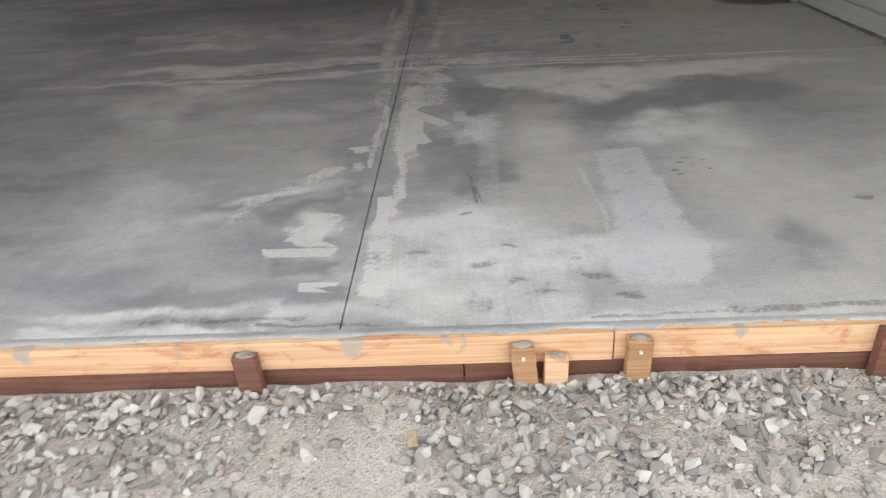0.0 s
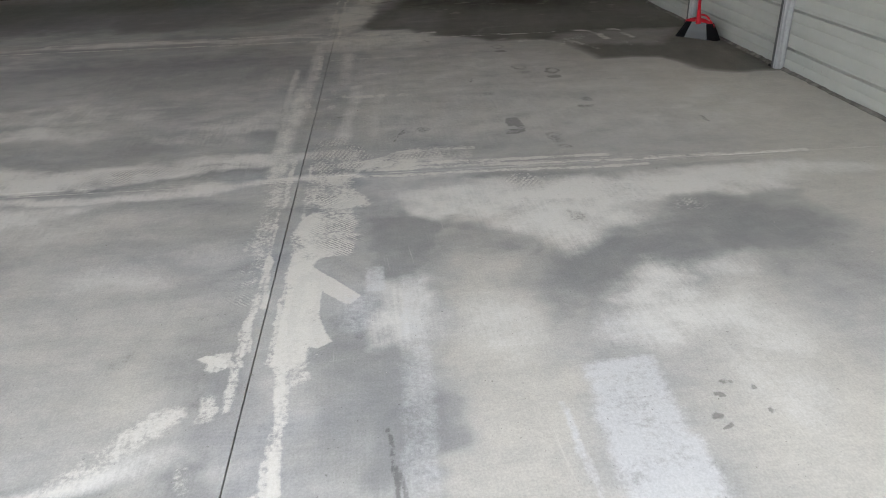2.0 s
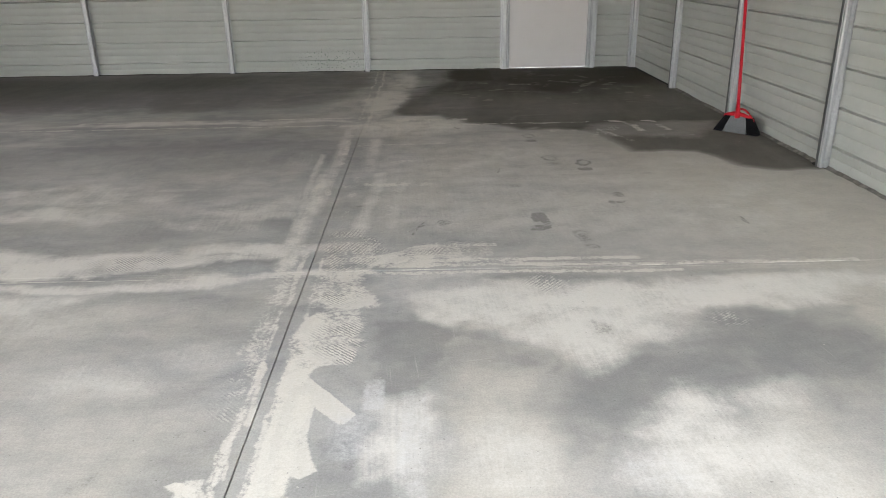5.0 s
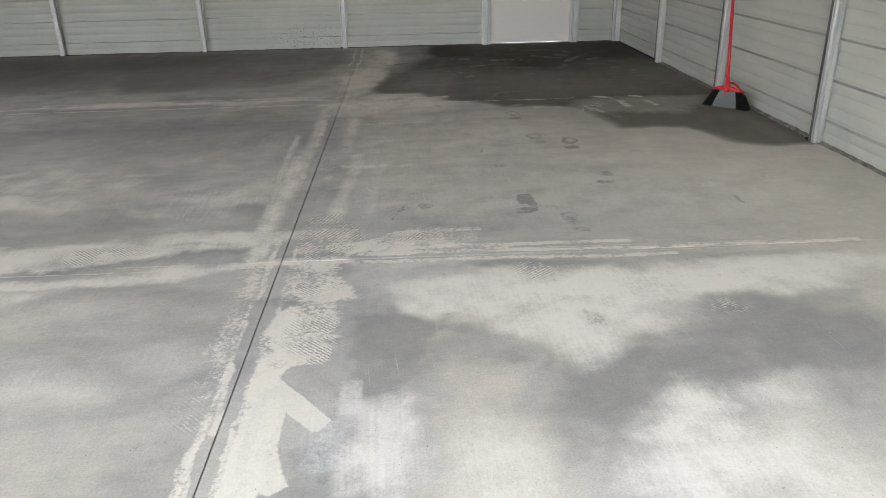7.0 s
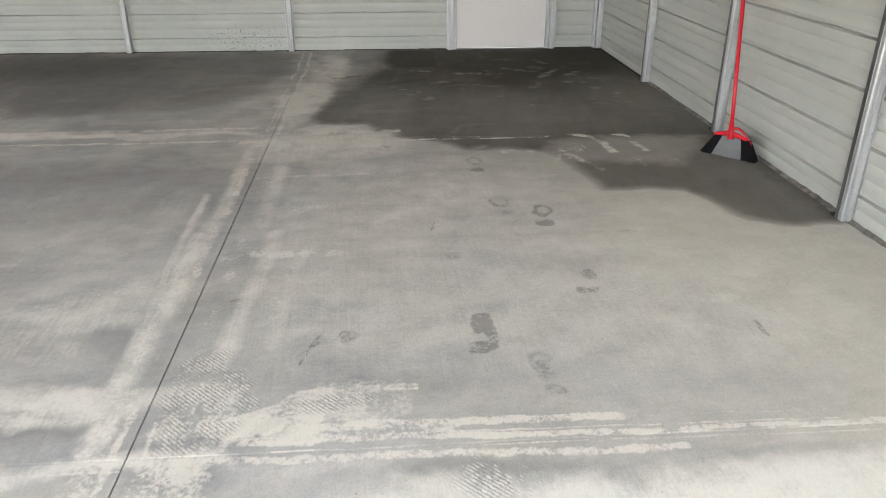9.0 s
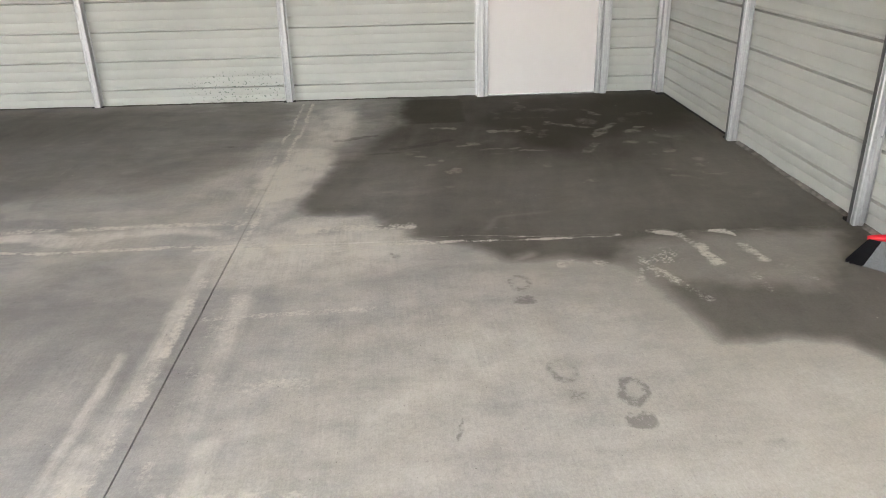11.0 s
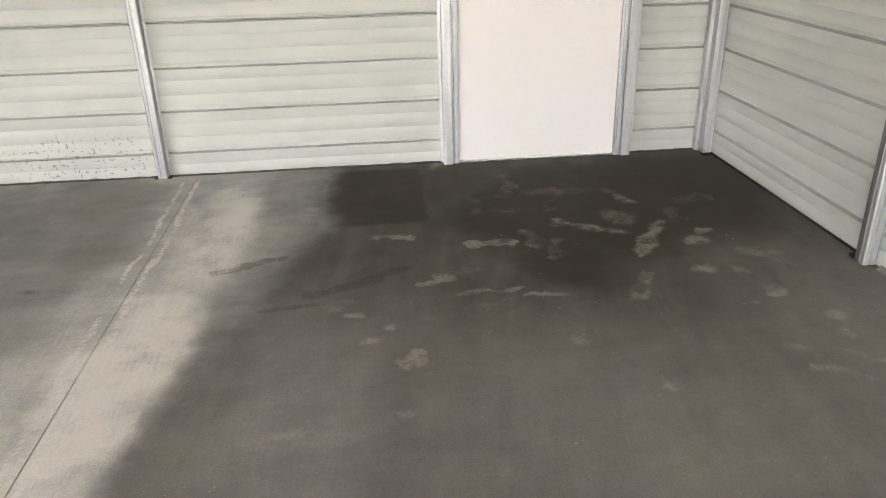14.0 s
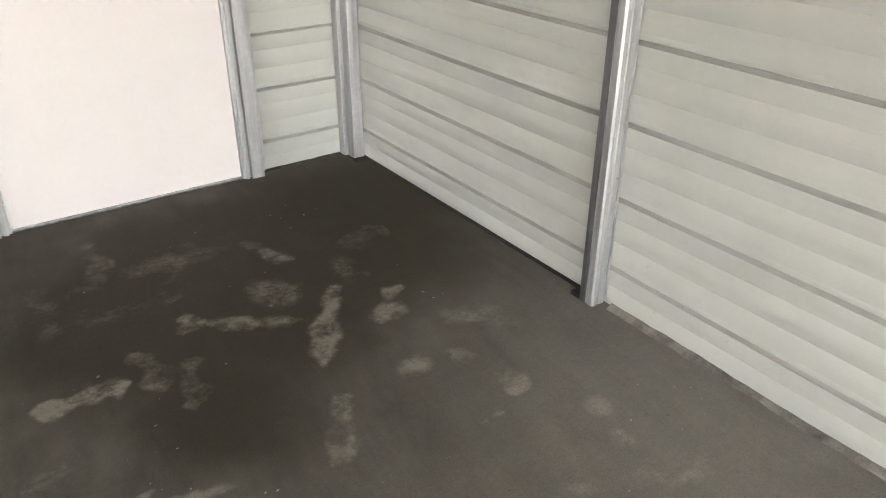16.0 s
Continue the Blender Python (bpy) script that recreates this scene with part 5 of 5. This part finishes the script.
def walls():
    right = holder("wall_right", "off-white horizontal ribbed steel side wall", "wall", "structure")
    left = holder("wall_left", "unseen off-white ribbed steel side wall with a bay added to let in light", "wall", "structure")
    back = holder("wall_back", "off-white horizontal ribbed steel end wall", "wall", "structure")
    for low, high, lap in ROWS_OF_SHEETS:
        part("steel_sheet", sheet(FRONT, BACK + 0.03, low, high, lambda u, d, z: (RIGHT + d, u, z), lap=lap, wave=0.008), steel_white, right)
        # unseen left wall: its bay is added to light the right wall
        for u0, u1 in ((FRONT, BACK + 0.03),) if low > 2.0 else ((FRONT, ADDED_BAY[0]), (ADDED_BAY[1], BACK + 0.03)):
            part("steel_sheet", sheet(u0, u1, low, high, lambda u, d, z: (LEFT - d, u, z), lap=lap), steel_white, left)
        part("steel_sheet", sheet(LEFT, DOOR[0] - 0.05, low, high, lambda u, d, z: (u, BACK + d, z), lap=lap), steel_white, back)
        part("steel_sheet", sheet(DOOR[1] + 0.05, RIGHT, low, high, lambda u, d, z: (u, BACK + d, z), lap=lap), steel_white, back)
    part("steel_sheet", sheet(DOOR[0] - 0.05, DOOR[1] + 0.05, 2.1, EAVE, lambda u, d, z: (u, BACK + d, z)), steel_white, back)
    middle = (LEFT + RIGHT) / 2
    part("gable_sheet", prism(((LEFT, EAVE), (RIGHT, EAVE), (middle, RIDGE)), BACK, BACK + 0.02, "xzy"), steel_white, back)
    # unseen front wall, added to hold daylight back from the end wall
    front = part("wall_front", prism(((LEFT, 0.0), (OPENING_LEFT, 0.0), (OPENING_LEFT, HEADER), (RIGHT, HEADER), (RIGHT, EAVE), (middle, RIDGE), (LEFT, EAVE)), FRONT, FRONT + 0.03, "xzy"), steel_white)
    tagged(front, "unseen off-white steel front wall, added to narrow the light from the opening", "wall", kind="structure")
    # the roof is out of view; it closes the room against the sky
    roof = part("ceiling", prism(((LEFT - 0.1, EAVE), (middle, RIDGE), (RIGHT + 0.1, EAVE), (RIGHT + 0.1, EAVE + 0.05), (middle, RIDGE + 0.05), (LEFT - 0.1, EAVE + 0.05)), FRONT - 0.3, BACK + 0.1, "xzy"), roof_under)
    tagged(roof, "unseen steel roof assumed over the open-fronted garage", "ceiling", kind="structure")
    # concrete that splashed up, and the open gap under the last sheet along the foot of the walls
    foot = holder("trim", "rough concrete splash along the foot of the steel walls", "trim", "structure")
    for name, u0, u1, at in (("wall_splash", FRONT, 8.9, lambda u, d, z: (RIGHT - d, u, z)), ("wall_splash", LEFT, DOOR[0] - 0.06, lambda u, d, z: (u, BACK - d, z)), ("wall_splash", DOOR[1] + 0.06, RIGHT - 0.01, lambda u, d, z: (u, BACK - d, z))):
        bm, rows = bmesh.new(), []
        count = int((u1 - u0) / 0.02)
        scale = 0.7 if at(0, 0, 0)[0] > 2 else 0.4
        for i in range(count + 1):
            u = u0 + (u1 - u0) * i / count
            wide = scale * (0.03 + 0.02 * noise.noise((u * 2.3, 0, 7)) + 0.014 * noise.noise((u * 13, 0, 2)))
            high = scale * max(0.008, 0.017 + 0.013 * noise.noise((u * 2.0, 4, 7)) + 0.008 * noise.noise((u * 17, 4, 2)))
            rows.append([bm.verts.new(at(u, d, z)) for d, z in ((-0.006, high), (0.004, high), (wide * 0.45, high * 0.45), (wide, 0.0015), (wide + 0.002, -0.004))])
        for a, b in zip(rows, rows[1:]):
            for k in range(4):
                bm.faces.new((a[k], a[k + 1], b[k + 1], b[k]))
        bmesh.ops.recalc_face_normals(bm, faces=bm.faces)
        part(name, bm, splash if scale > 0.5 else splash_dark, foot, "", True)
    bm, rows = bmesh.new(), []
    for i in range(101):
        u = 8.99 + (BACK - 9.0) * i / 100
        wide = 0.006 + 0.006 * noise.noise((u * 9, 3, 1)) + 0.003 * noise.noise((u * 31, 3, 1))
        rows.append([bm.verts.new((RIGHT - d, u, z)) for d, z in ((-0.004, 0.009), (wide * 0.6, 0.006), (wide, 0.0015), (wide + 0.001, -0.003))])
    for a, b in zip(rows, rows[1:]):
        for k in range(3):
            bm.faces.new((a[k], a[k + 1], b[k + 1], b[k]))
    bmesh.ops.recalc_face_normals(bm, faces=bm.faces)
    part("wall_gap", bm, gap_dark, foot, "black gap under the steel sheet")


DOOR = (1.055, 2.065)


def steel_post(x, y, face, group):
    """A square tube, its near corner at x, y, with a dark gap at its foot."""
    post = holder("steel_post", "galvanised square steel tube post standing against the wall", "post", group=group, at=(x, y, 0))
    w = 0.057
    c, g = 0.006, 0.004
    section = ((c, 0), (0.018, 0), (0.02, g), (0.026, g), (0.028, 0), (w - c, 0), (w, c), (w, w), (0, w), (0, 0.034), (g, 0.032), (g, 0.026), (0, 0.024), (0, c))
    part("tube", prism(section, 0.004, EAVE - 0.02, "xyz"), galv, post)
    if face == "right":
        part("flange", box(w - 0.004, w - 0.001, -0.006, w + 0.018, 0.02, EAVE - 0.02, 0.001), galv, post)
        # added dark plate: shade on the inward face, put in as colour
        part("shaded_side", box(-0.003, -0.0005, 0.03, w - 0.002, 0.006, EAVE - 0.02, 0.0005), galv_shade_threshold, post, "dark strip that paints the shade on the post's inner side")
        part("foot_gap", box(0.002, w, w - 0.004, w + 0.045, 0.0015, 0.016, 0.004), gap_dark, post, "black gap at the foot of the post")
    else:
        part("flange", box(-0.012, w + 0.012, w - 0.006, w - 0.002, 0.02, EAVE - 0.02, 0.001), galv, post)
        part("foot_gap", box(-0.02, w + 0.02, 0.004, w - 0.008, 0.0012, 0.01, 0.003), gap_dark, post, "black gap at the foot of the post")
    for k in range(11):
        z = FIRST_RIB + 0.06 + k * RIB
        at = Matrix.Translation((w - 0.012, -0.002, z)) @ Matrix.Rotation(radians(90), 4, "X") if face == "right" else Matrix.Translation((w / 2, -0.001, z)) @ Matrix.Rotation(radians(90), 4, "X")
        if k % 4 == 1:
            bm = bmesh.new()
            bmesh.ops.create_cone(bm, cap_ends=True, segments=8, radius1=0.005, radius2=0.004, depth=0.005, matrix=at)
            part("screw", bm, galv_dark, post)
    return post


def door():
    x0, x1, y = 1.10, 2.02, BACK - 0.03
    unit = holder("door_1", "closed plain white steel door in a galvanised frame", "door", "structure", at=(0, 0, 0))
    part("leaf", box(x0 + 0.002, x1 - 0.002, y, y + 0.042, 0.014, 2.045, 0.002), door_paint, unit)
    part("threshold", box(x0 - 0.01, x1 + 0.01, y - 0.008, y + 0.04, 0.0012, 0.009, 0.002), galv_shade_threshold, unit, "thin grey metal threshold")
    for side in (-1, 1):
        edge = x0 if side < 0 else x1
        jamb = part("jamb", box(*sorted((edge, edge + side * 0.040)), y - 0.012, y + 0.05, 0.002, 2.08, 0.003), galv, unit, "galvanised stepped steel jamb")
        part("jamb_fold", box(*sorted((edge + side * 0.012, edge + side * 0.03)), y - 0.026, y - 0.010, 0.003, 2.08, 0.003), galv, jamb)
        part("jamb_tube", box(*sorted((edge + side * 0.038, edge + side * 0.095)), y - 0.036, y + 0.03, 0.002, EAVE - 0.02, 0.005), galv, unit)
        part("jamb_lip", box(*sorted((edge + side * 0.09, edge + side * 0.112)), y - 0.008, y - 0.002, 0.02, EAVE - 0.02, 0.001), galv, unit)
    part("head_jamb", box(x0 - 0.03, x1 + 0.03, y - 0.012, y + 0.05, 2.048, 2.1, 0.003), galv, unit)
    knob = bmesh.new()
    turn = Matrix.Translation((1.955, y, 1.035)) @ Matrix.Rotation(radians(90), 4, "X")
    bmesh.ops.create_cone(knob, cap_ends=True, segments=24, radius1=0.033, radius2=0.03, depth=0.008, matrix=turn @ Matrix.Translation((0, 0, 0.004)))
    bmesh.ops.create_cone(knob, cap_ends=True, segments=16, radius1=0.013, radius2=0.013, depth=0.03, matrix=turn @ Matrix.Translation((0, 0, 0.02)))
    bmesh.ops.create_uvsphere(knob, u_segments=24, v_segments=12, radius=0.027, matrix=turn @ Matrix.Translation((0, 0, 0.046)) @ Matrix.Diagonal((1, 1, 0.7, 1)))
    part("door_knob", knob, chrome, unit, "round satin nickel door knob", True)
    chip = bmesh.new()
    bmesh.ops.create_uvsphere(chip, u_segments=10, v_segments=6, radius=0.008, matrix=Matrix.Translation((1.82, y - 0.0005, 0.92)) @ Matrix.Diagonal((1, 0.25, 1.3, 1)))
    part("paint_chip", chip, galv_dark, unit, "small dark chip in the paint")


ground()
slab()
walls()
for k in range(6):
    steel_post(RIGHT - 0.057, 8.93 - 1.524 * k if k < 5 else FRONT + 0.03, "right", "posts of the side wall")
for k in range(4):
    steel_post(-0.62 - 1.613 * k, BACK - 0.052, "back", "posts of the end wall")
door()


def corner_post():
    post = holder("corner_post", "galvanised double steel post in the wall corner", "post", at=(RIGHT, BACK, 0))
    part("tube", box(-0.075, -0.018, -0.05, -0.002, 0.004, EAVE - 0.02, 0.005), galv, post)
    part("tube", box(-0.057, -0.002, -0.112, -0.054, 0.004, EAVE - 0.02, 0.005), galv, post)
    part("foot_gap", box(-0.07, -0.004, -0.15, -0.11, 0.0012, 0.008, 0.003), gap_dark, post, "black gap at the foot of the post")


corner_post()


# ---- form boards and stakes along the slab's edge ----
def form_board(x0, x1, z0, z1, y0, material, label, tilt=0.0):
    bm = box(-(x1 - x0) / 2, (x1 - x0) / 2, -0.019, 0.019, -(z1 - z0) / 2, (z1 - z0) / 2, 0.003)
    ob = part("form_board", bm, material)
    ob.matrix_world = pose((x0 + x1) / 2, y0 + 0.019, (z0 + z1) / 2, tilt, 0, 0)
    return tagged(ob, label, "board", "form boards of the slab")


form_board(-3.2, 0.352, -0.088, 0.0, 1.484, pine_new, "pale new pine form board with concrete smears")
form_board(0.355, 2.62, -0.086, 0.002, 1.484, pine_new, "pale new pine form board with concrete smears")
form_board(-6.6, -3.203, -0.088, 0.0, 1.484, pine_new, "pale new pine form board with concrete smears")
form_board(-3.0, -0.058, -0.25, -0.0885, 1.497, pine_old, "dark reddish weathered lower form board")
form_board(-0.054, 2.62, -0.25, -0.0885, 1.495, pine_old, "dark reddish weathered lower form board")
form_board(-6.6, -3.003, -0.25, -0.0885, 1.497, pine_old, "dark reddish weathered lower form board")


def wooden_stake(x, top, wide, lean, material, label, nail=True, smear=True):
    stake = holder("wooden_stake", label, "stake", group="stakes holding the form boards", at=(x, 1.463, 0))
    stake.matrix_world = pose(x, 1.463, 0, 0, lean, 0)
    w = wide / 2
    bm = prism(((-w, top), (w, top - 0.006), (w, -0.36), (0.0, -0.46), (-w, -0.36)), -0.019, 0.019, "xzy")
    bmesh.ops.bevel(bm, geom=list(bm.edges), offset=0.003, segments=1, affect="EDGES")
    part("shaft", bm, material, stake)
    if smear:
        bm = bmesh.new()
        bmesh.ops.create_icosphere(bm, subdivisions=3, radius=1, matrix=Matrix.Translation((0, 0.002, top - 0.004)) @ Matrix.Diagonal((w * 0.85, 0.018, 0.006, 1)))
        for v in bm.verts:
            v.co += Vector((0, 0, 0.004 * noise.noise(v.co * 60)))
        part("concrete_smear", bm, smear_grey, stake, "grey concrete smeared over the top", True)
    if nail:
        bm = bmesh.new()
        bmesh.ops.create_cone(bm, cap_ends=True, segments=10, radius1=0.005, radius2=0.005, depth=0.008, matrix=Matrix.Translation((0.0, -0.021, top - 0.035)) @ Matrix.Rotation(radians(90), 4, "X"))
        part("nail", bm, nail_zinc, stake, "bright nail head")
    return stake


wooden_stake(-0.655, -0.018, 0.066, -3, pine_old, "brown wooden stake with concrete on its top", False)
wooden_stake(0.10, -0.012, 0.066, -6, pine_stake, "orange-brown wooden stake nailed to the form board")
wooden_stake(0.197, -0.05, 0.064, 1, pine_new, "short pale wooden stake beside another stake", False)
wooden_stake(0.418, 0.0, 0.066, 1, pine_stake, "orange-brown wooden stake nailed to the form board")
wooden_stake(1.085, 0.004, 0.07, 2, pine_old, "dark reddish wooden stake", False, False)


# ---- broom leaning on a post ----
def broom():
    thing = holder("broom", "red-handled angle broom with black and grey bristles, leaning on a post", "broom", at=(2.425, 6.905, 0))
    turn = math.degrees(math.atan2(-0.24, 0.215))
    thing.matrix_world = pose(2.425, 6.905, 0.0, 0, 0, turn)
    inverse = thing.matrix_world.inverted()
    low, high = inverse @ Vector((2.42, 6.915, 0.135)), inverse @ Vector((2.545, 7.39, 1.36))
    part("handle", tube([low.lerp(high, t) for t in (0, 0.25, 0.5, 0.75, 1)], 0.0115, 14), red_plastic, thing, "", True)
    cap_tip = [low.lerp(high, t) for t in (0.995, 1.0, 1.02)]
    part("handle_cap", tube(cap_tip, [0.013, 0.013, 0.009], 14), bristle_black, thing)
    part("socket", tube([low.lerp(high, t) for t in (-0.02, 0.02, 0.06)], [0.021, 0.018, 0.014], 14), red_plastic, thing, "", True)

    def lay(a, z):
        return Vector((a, 0.012 * (z / 0.15), z))
    # cap: a bar that bows up, with an open loop on one side
    bar = [lay(-0.115 + 0.23 * i / 12, 0.118 + 0.028 * math.sin(math.pi * i / 12) - 0.012 * i / 12) for i in range(13)]
    bm = tube(bar, [0.010 + 0.006 * math.sin(math.pi * i / 12) for i in range(13)], 10)
    tube([lay(0.0 + 0.115 * i / 10, 0.150 + 0.03 * math.sin(math.pi * min(1, 0.35 + 0.65 * i / 10)) - 0.055 * (i / 10) ** 2) for i in range(11)], 0.008, 8, bm)
    tube([lay(-0.115 + 0.115 * i / 8, 0.122 + 0.036 * (i / 8) ** 0.8) for i in range(9)], 0.009, 8, bm)
    part("cap", bm, red_plastic, thing, "red moulded cap with an open loop", True)
    rnd = random.Random(5)

    def tuft(name, b0, b1, t0, t1, count, material, label, thick):
        bm = bmesh.new()
        for k in range(count):
            s, row = (k + rnd.random()) / count, rnd.uniform(-1, 1)
            top = Vector((t0 + (t1 - t0) * s, 0.012 + 0.014 * row, 0.122))
            foot_y = row * thick + rnd.gauss(0, 0.003)
            foot = Vector((b0 + (b1 - b0) * s + rnd.gauss(0, 0.003), foot_y, 0.002 + abs(rnd.gauss(0, 0.003))))
            mid = top.lerp(foot, 0.55) + Vector((0, 0.004 * row, 0))
            tube([top, mid, foot], [0.0022, 0.0024, 0.0014], 3, bm)
        part(name, bm, material, thing, label)

    tuft("side_bristles", -0.175, -0.1, -0.106, -0.06, 300, bristle_black, "black outer bristles", 0.028)
    tuft("middle_bristles", -0.1, 0.085, -0.06, 0.055, 520, bristle_grey, "grey feathered middle bristles", 0.032)
    tuft("side_bristles", 0.085, 0.17, 0.055, 0.106, 320, bristle_black, "black outer bristles", 0.028)


broom()


# ---- gravel, straw, crumbs ----
def scatter(name, places, material, label, category, fine_from=1e9):
    """Many small angular stones joined into one mesh."""
    rnd = np.random.RandomState(11)
    bases = []
    for sub in (1, 2):
        for k in range(9):
            bm = bmesh.new()
            bmesh.ops.create_icosphere(bm, subdivisions=sub, radius=1)
            co = np.array([v.co[:] for v in bm.verts])
            for _ in range(11):
                way = rnd.normal(size=3)
                way /= np.linalg.norm(way)
                over = np.maximum(0, co @ way - rnd.uniform(0.25, 0.7))
                co = co - over[:, None] * way
            bases.append((co, np.array([[v.index for v in f.verts] for f in bm.faces])))
            bm.free()
    verts, faces, start = [], [], 0
    for x, y, z, size in places:
        co, tri = bases[rnd.randint(9) + (9 if size > fine_from else 0)]
        shape = np.array((1.0, rnd.uniform(0.6, 0.95), rnd.uniform(0.4, 0.75))) * size
        q = Euler((rnd.normal(0, 0.5), rnd.normal(0, 0.5), rnd.uniform(0, 6.28))).to_matrix()
        verts.append((co * shape) @ np.array(q).T + (x, y, z + size * 0.25))
        faces.append(tri + start)
        start += len(co)
    mesh = bpy.data.meshes.new(name)
    mesh.from_pydata(np.concatenate(verts).tolist(), [], np.concatenate(faces).tolist())
    mesh.materials.append(material)
    return tagged(new(name, mesh), label, category, kind="stuff")


def ground_height(x, y):
    return -0.192 + 0.038 * max(0, min(1, (y - 1.0) / 0.4)) + 0.022 * noise.noise((x * 1.7, y * 1.7, 3)) + 0.012 * noise.noise((x * 7, y * 7, 8))


def gravel():
    rnd = random.Random(3)
    places = []
    while len(places) < 9000:
        x, y = rnd.uniform(-1.7, 1.7), 1.47 - 1.1 * rnd.random() ** 1.5
        bare = 0.9 * noise.noise((x * 1.4, y * 1.9, 11)) + (0.3 if x < -0.2 else -0.2) + (1.25 - y) * 0.6
        if rnd.random() < bare + 0.1:
            size = rnd.uniform(0.004, 0.010)
        else:
            size = min(0.036, 0.008 + rnd.expovariate(1 / 0.009))
        if y + size > 1.478:
            continue
        heap = 0.018 * max(0, (y - 1.25) / 0.22) * rnd.random()
        places.append((x, y, ground_height(x, y) + heap, size))
    for _ in range(9000):
        x, y = rnd.uniform(-2.2, 2.4), rnd.uniform(0.0, 1.472)
        places.append((x, y, ground_height(x, y), rnd.uniform(0.0025, 0.008)))
    scatter("gravel", places, stone, "loose crushed grey limestone gravel against the form boards", "gravel", 0.011)


gravel()


def straw_bits():
    rnd = random.Random(8)
    bm = bmesh.new()
    for k in range(22):
        x, y = rnd.choice(((-0.75, 1.2), (-0.7, 1.3), (-1.05, 1.15), (0.0, 1.1), (0.5, 1.2)))
        x, y = x + rnd.gauss(0, 0.12), min(1.44, y + rnd.gauss(0, 0.05))
        turn, length = rnd.gauss(0.2, 0.5), rnd.uniform(0.04, 0.15)
        z = ground_height(x, y) + rnd.uniform(0.012, 0.024)
        run = Vector((math.cos(turn), math.sin(turn), 0)) * length
        tube([(x, y, z), tuple(Vector((x, y, z + 0.006)) + run * 0.5), tuple(Vector((x, y, z - 0.004)) + run)], 0.0009, 4, bm)
    tagged(part("straw", bm, straw), "thin dry straw lying on the gravel", "straw", kind="stuff")


straw_bits()


def wood_chip():
    bm = prism(((-0.014, -0.02), (0.012, -0.024), (0.015, 0.02), (-0.011, 0.026)), 0, 0.006, "xyz")
    bmesh.ops.bevel(bm, geom=list(bm.edges), offset=0.0015, segments=1, affect="EDGES")
    chip = part("wood_offcut", bm, tan_wood)
    chip.matrix_world = pose(-0.19, 1.24, ground_height(-0.19, 1.24) + 0.028, 14, -8, 10)
    tagged(chip, "small tan wood offcut lying on gravel", "offcut")


wood_chip()


def crumbs():
    rnd = random.Random(21)
    places = []
    for _ in range(230):
        x, y = rnd.gauss(0.3, 1.1), rnd.uniform(1.6, 9.5)
        if LEFT + 0.3 < x < RIGHT - 0.1:
            places.append((x, y, 0.0, rnd.uniform(0.0012, 0.004) * (1.3 if rnd.random() < 0.1 else 1)))
    scatter("concrete_crumbs", places, stone, "scattered small concrete crumbs on the slab", "crumbs")


crumbs()
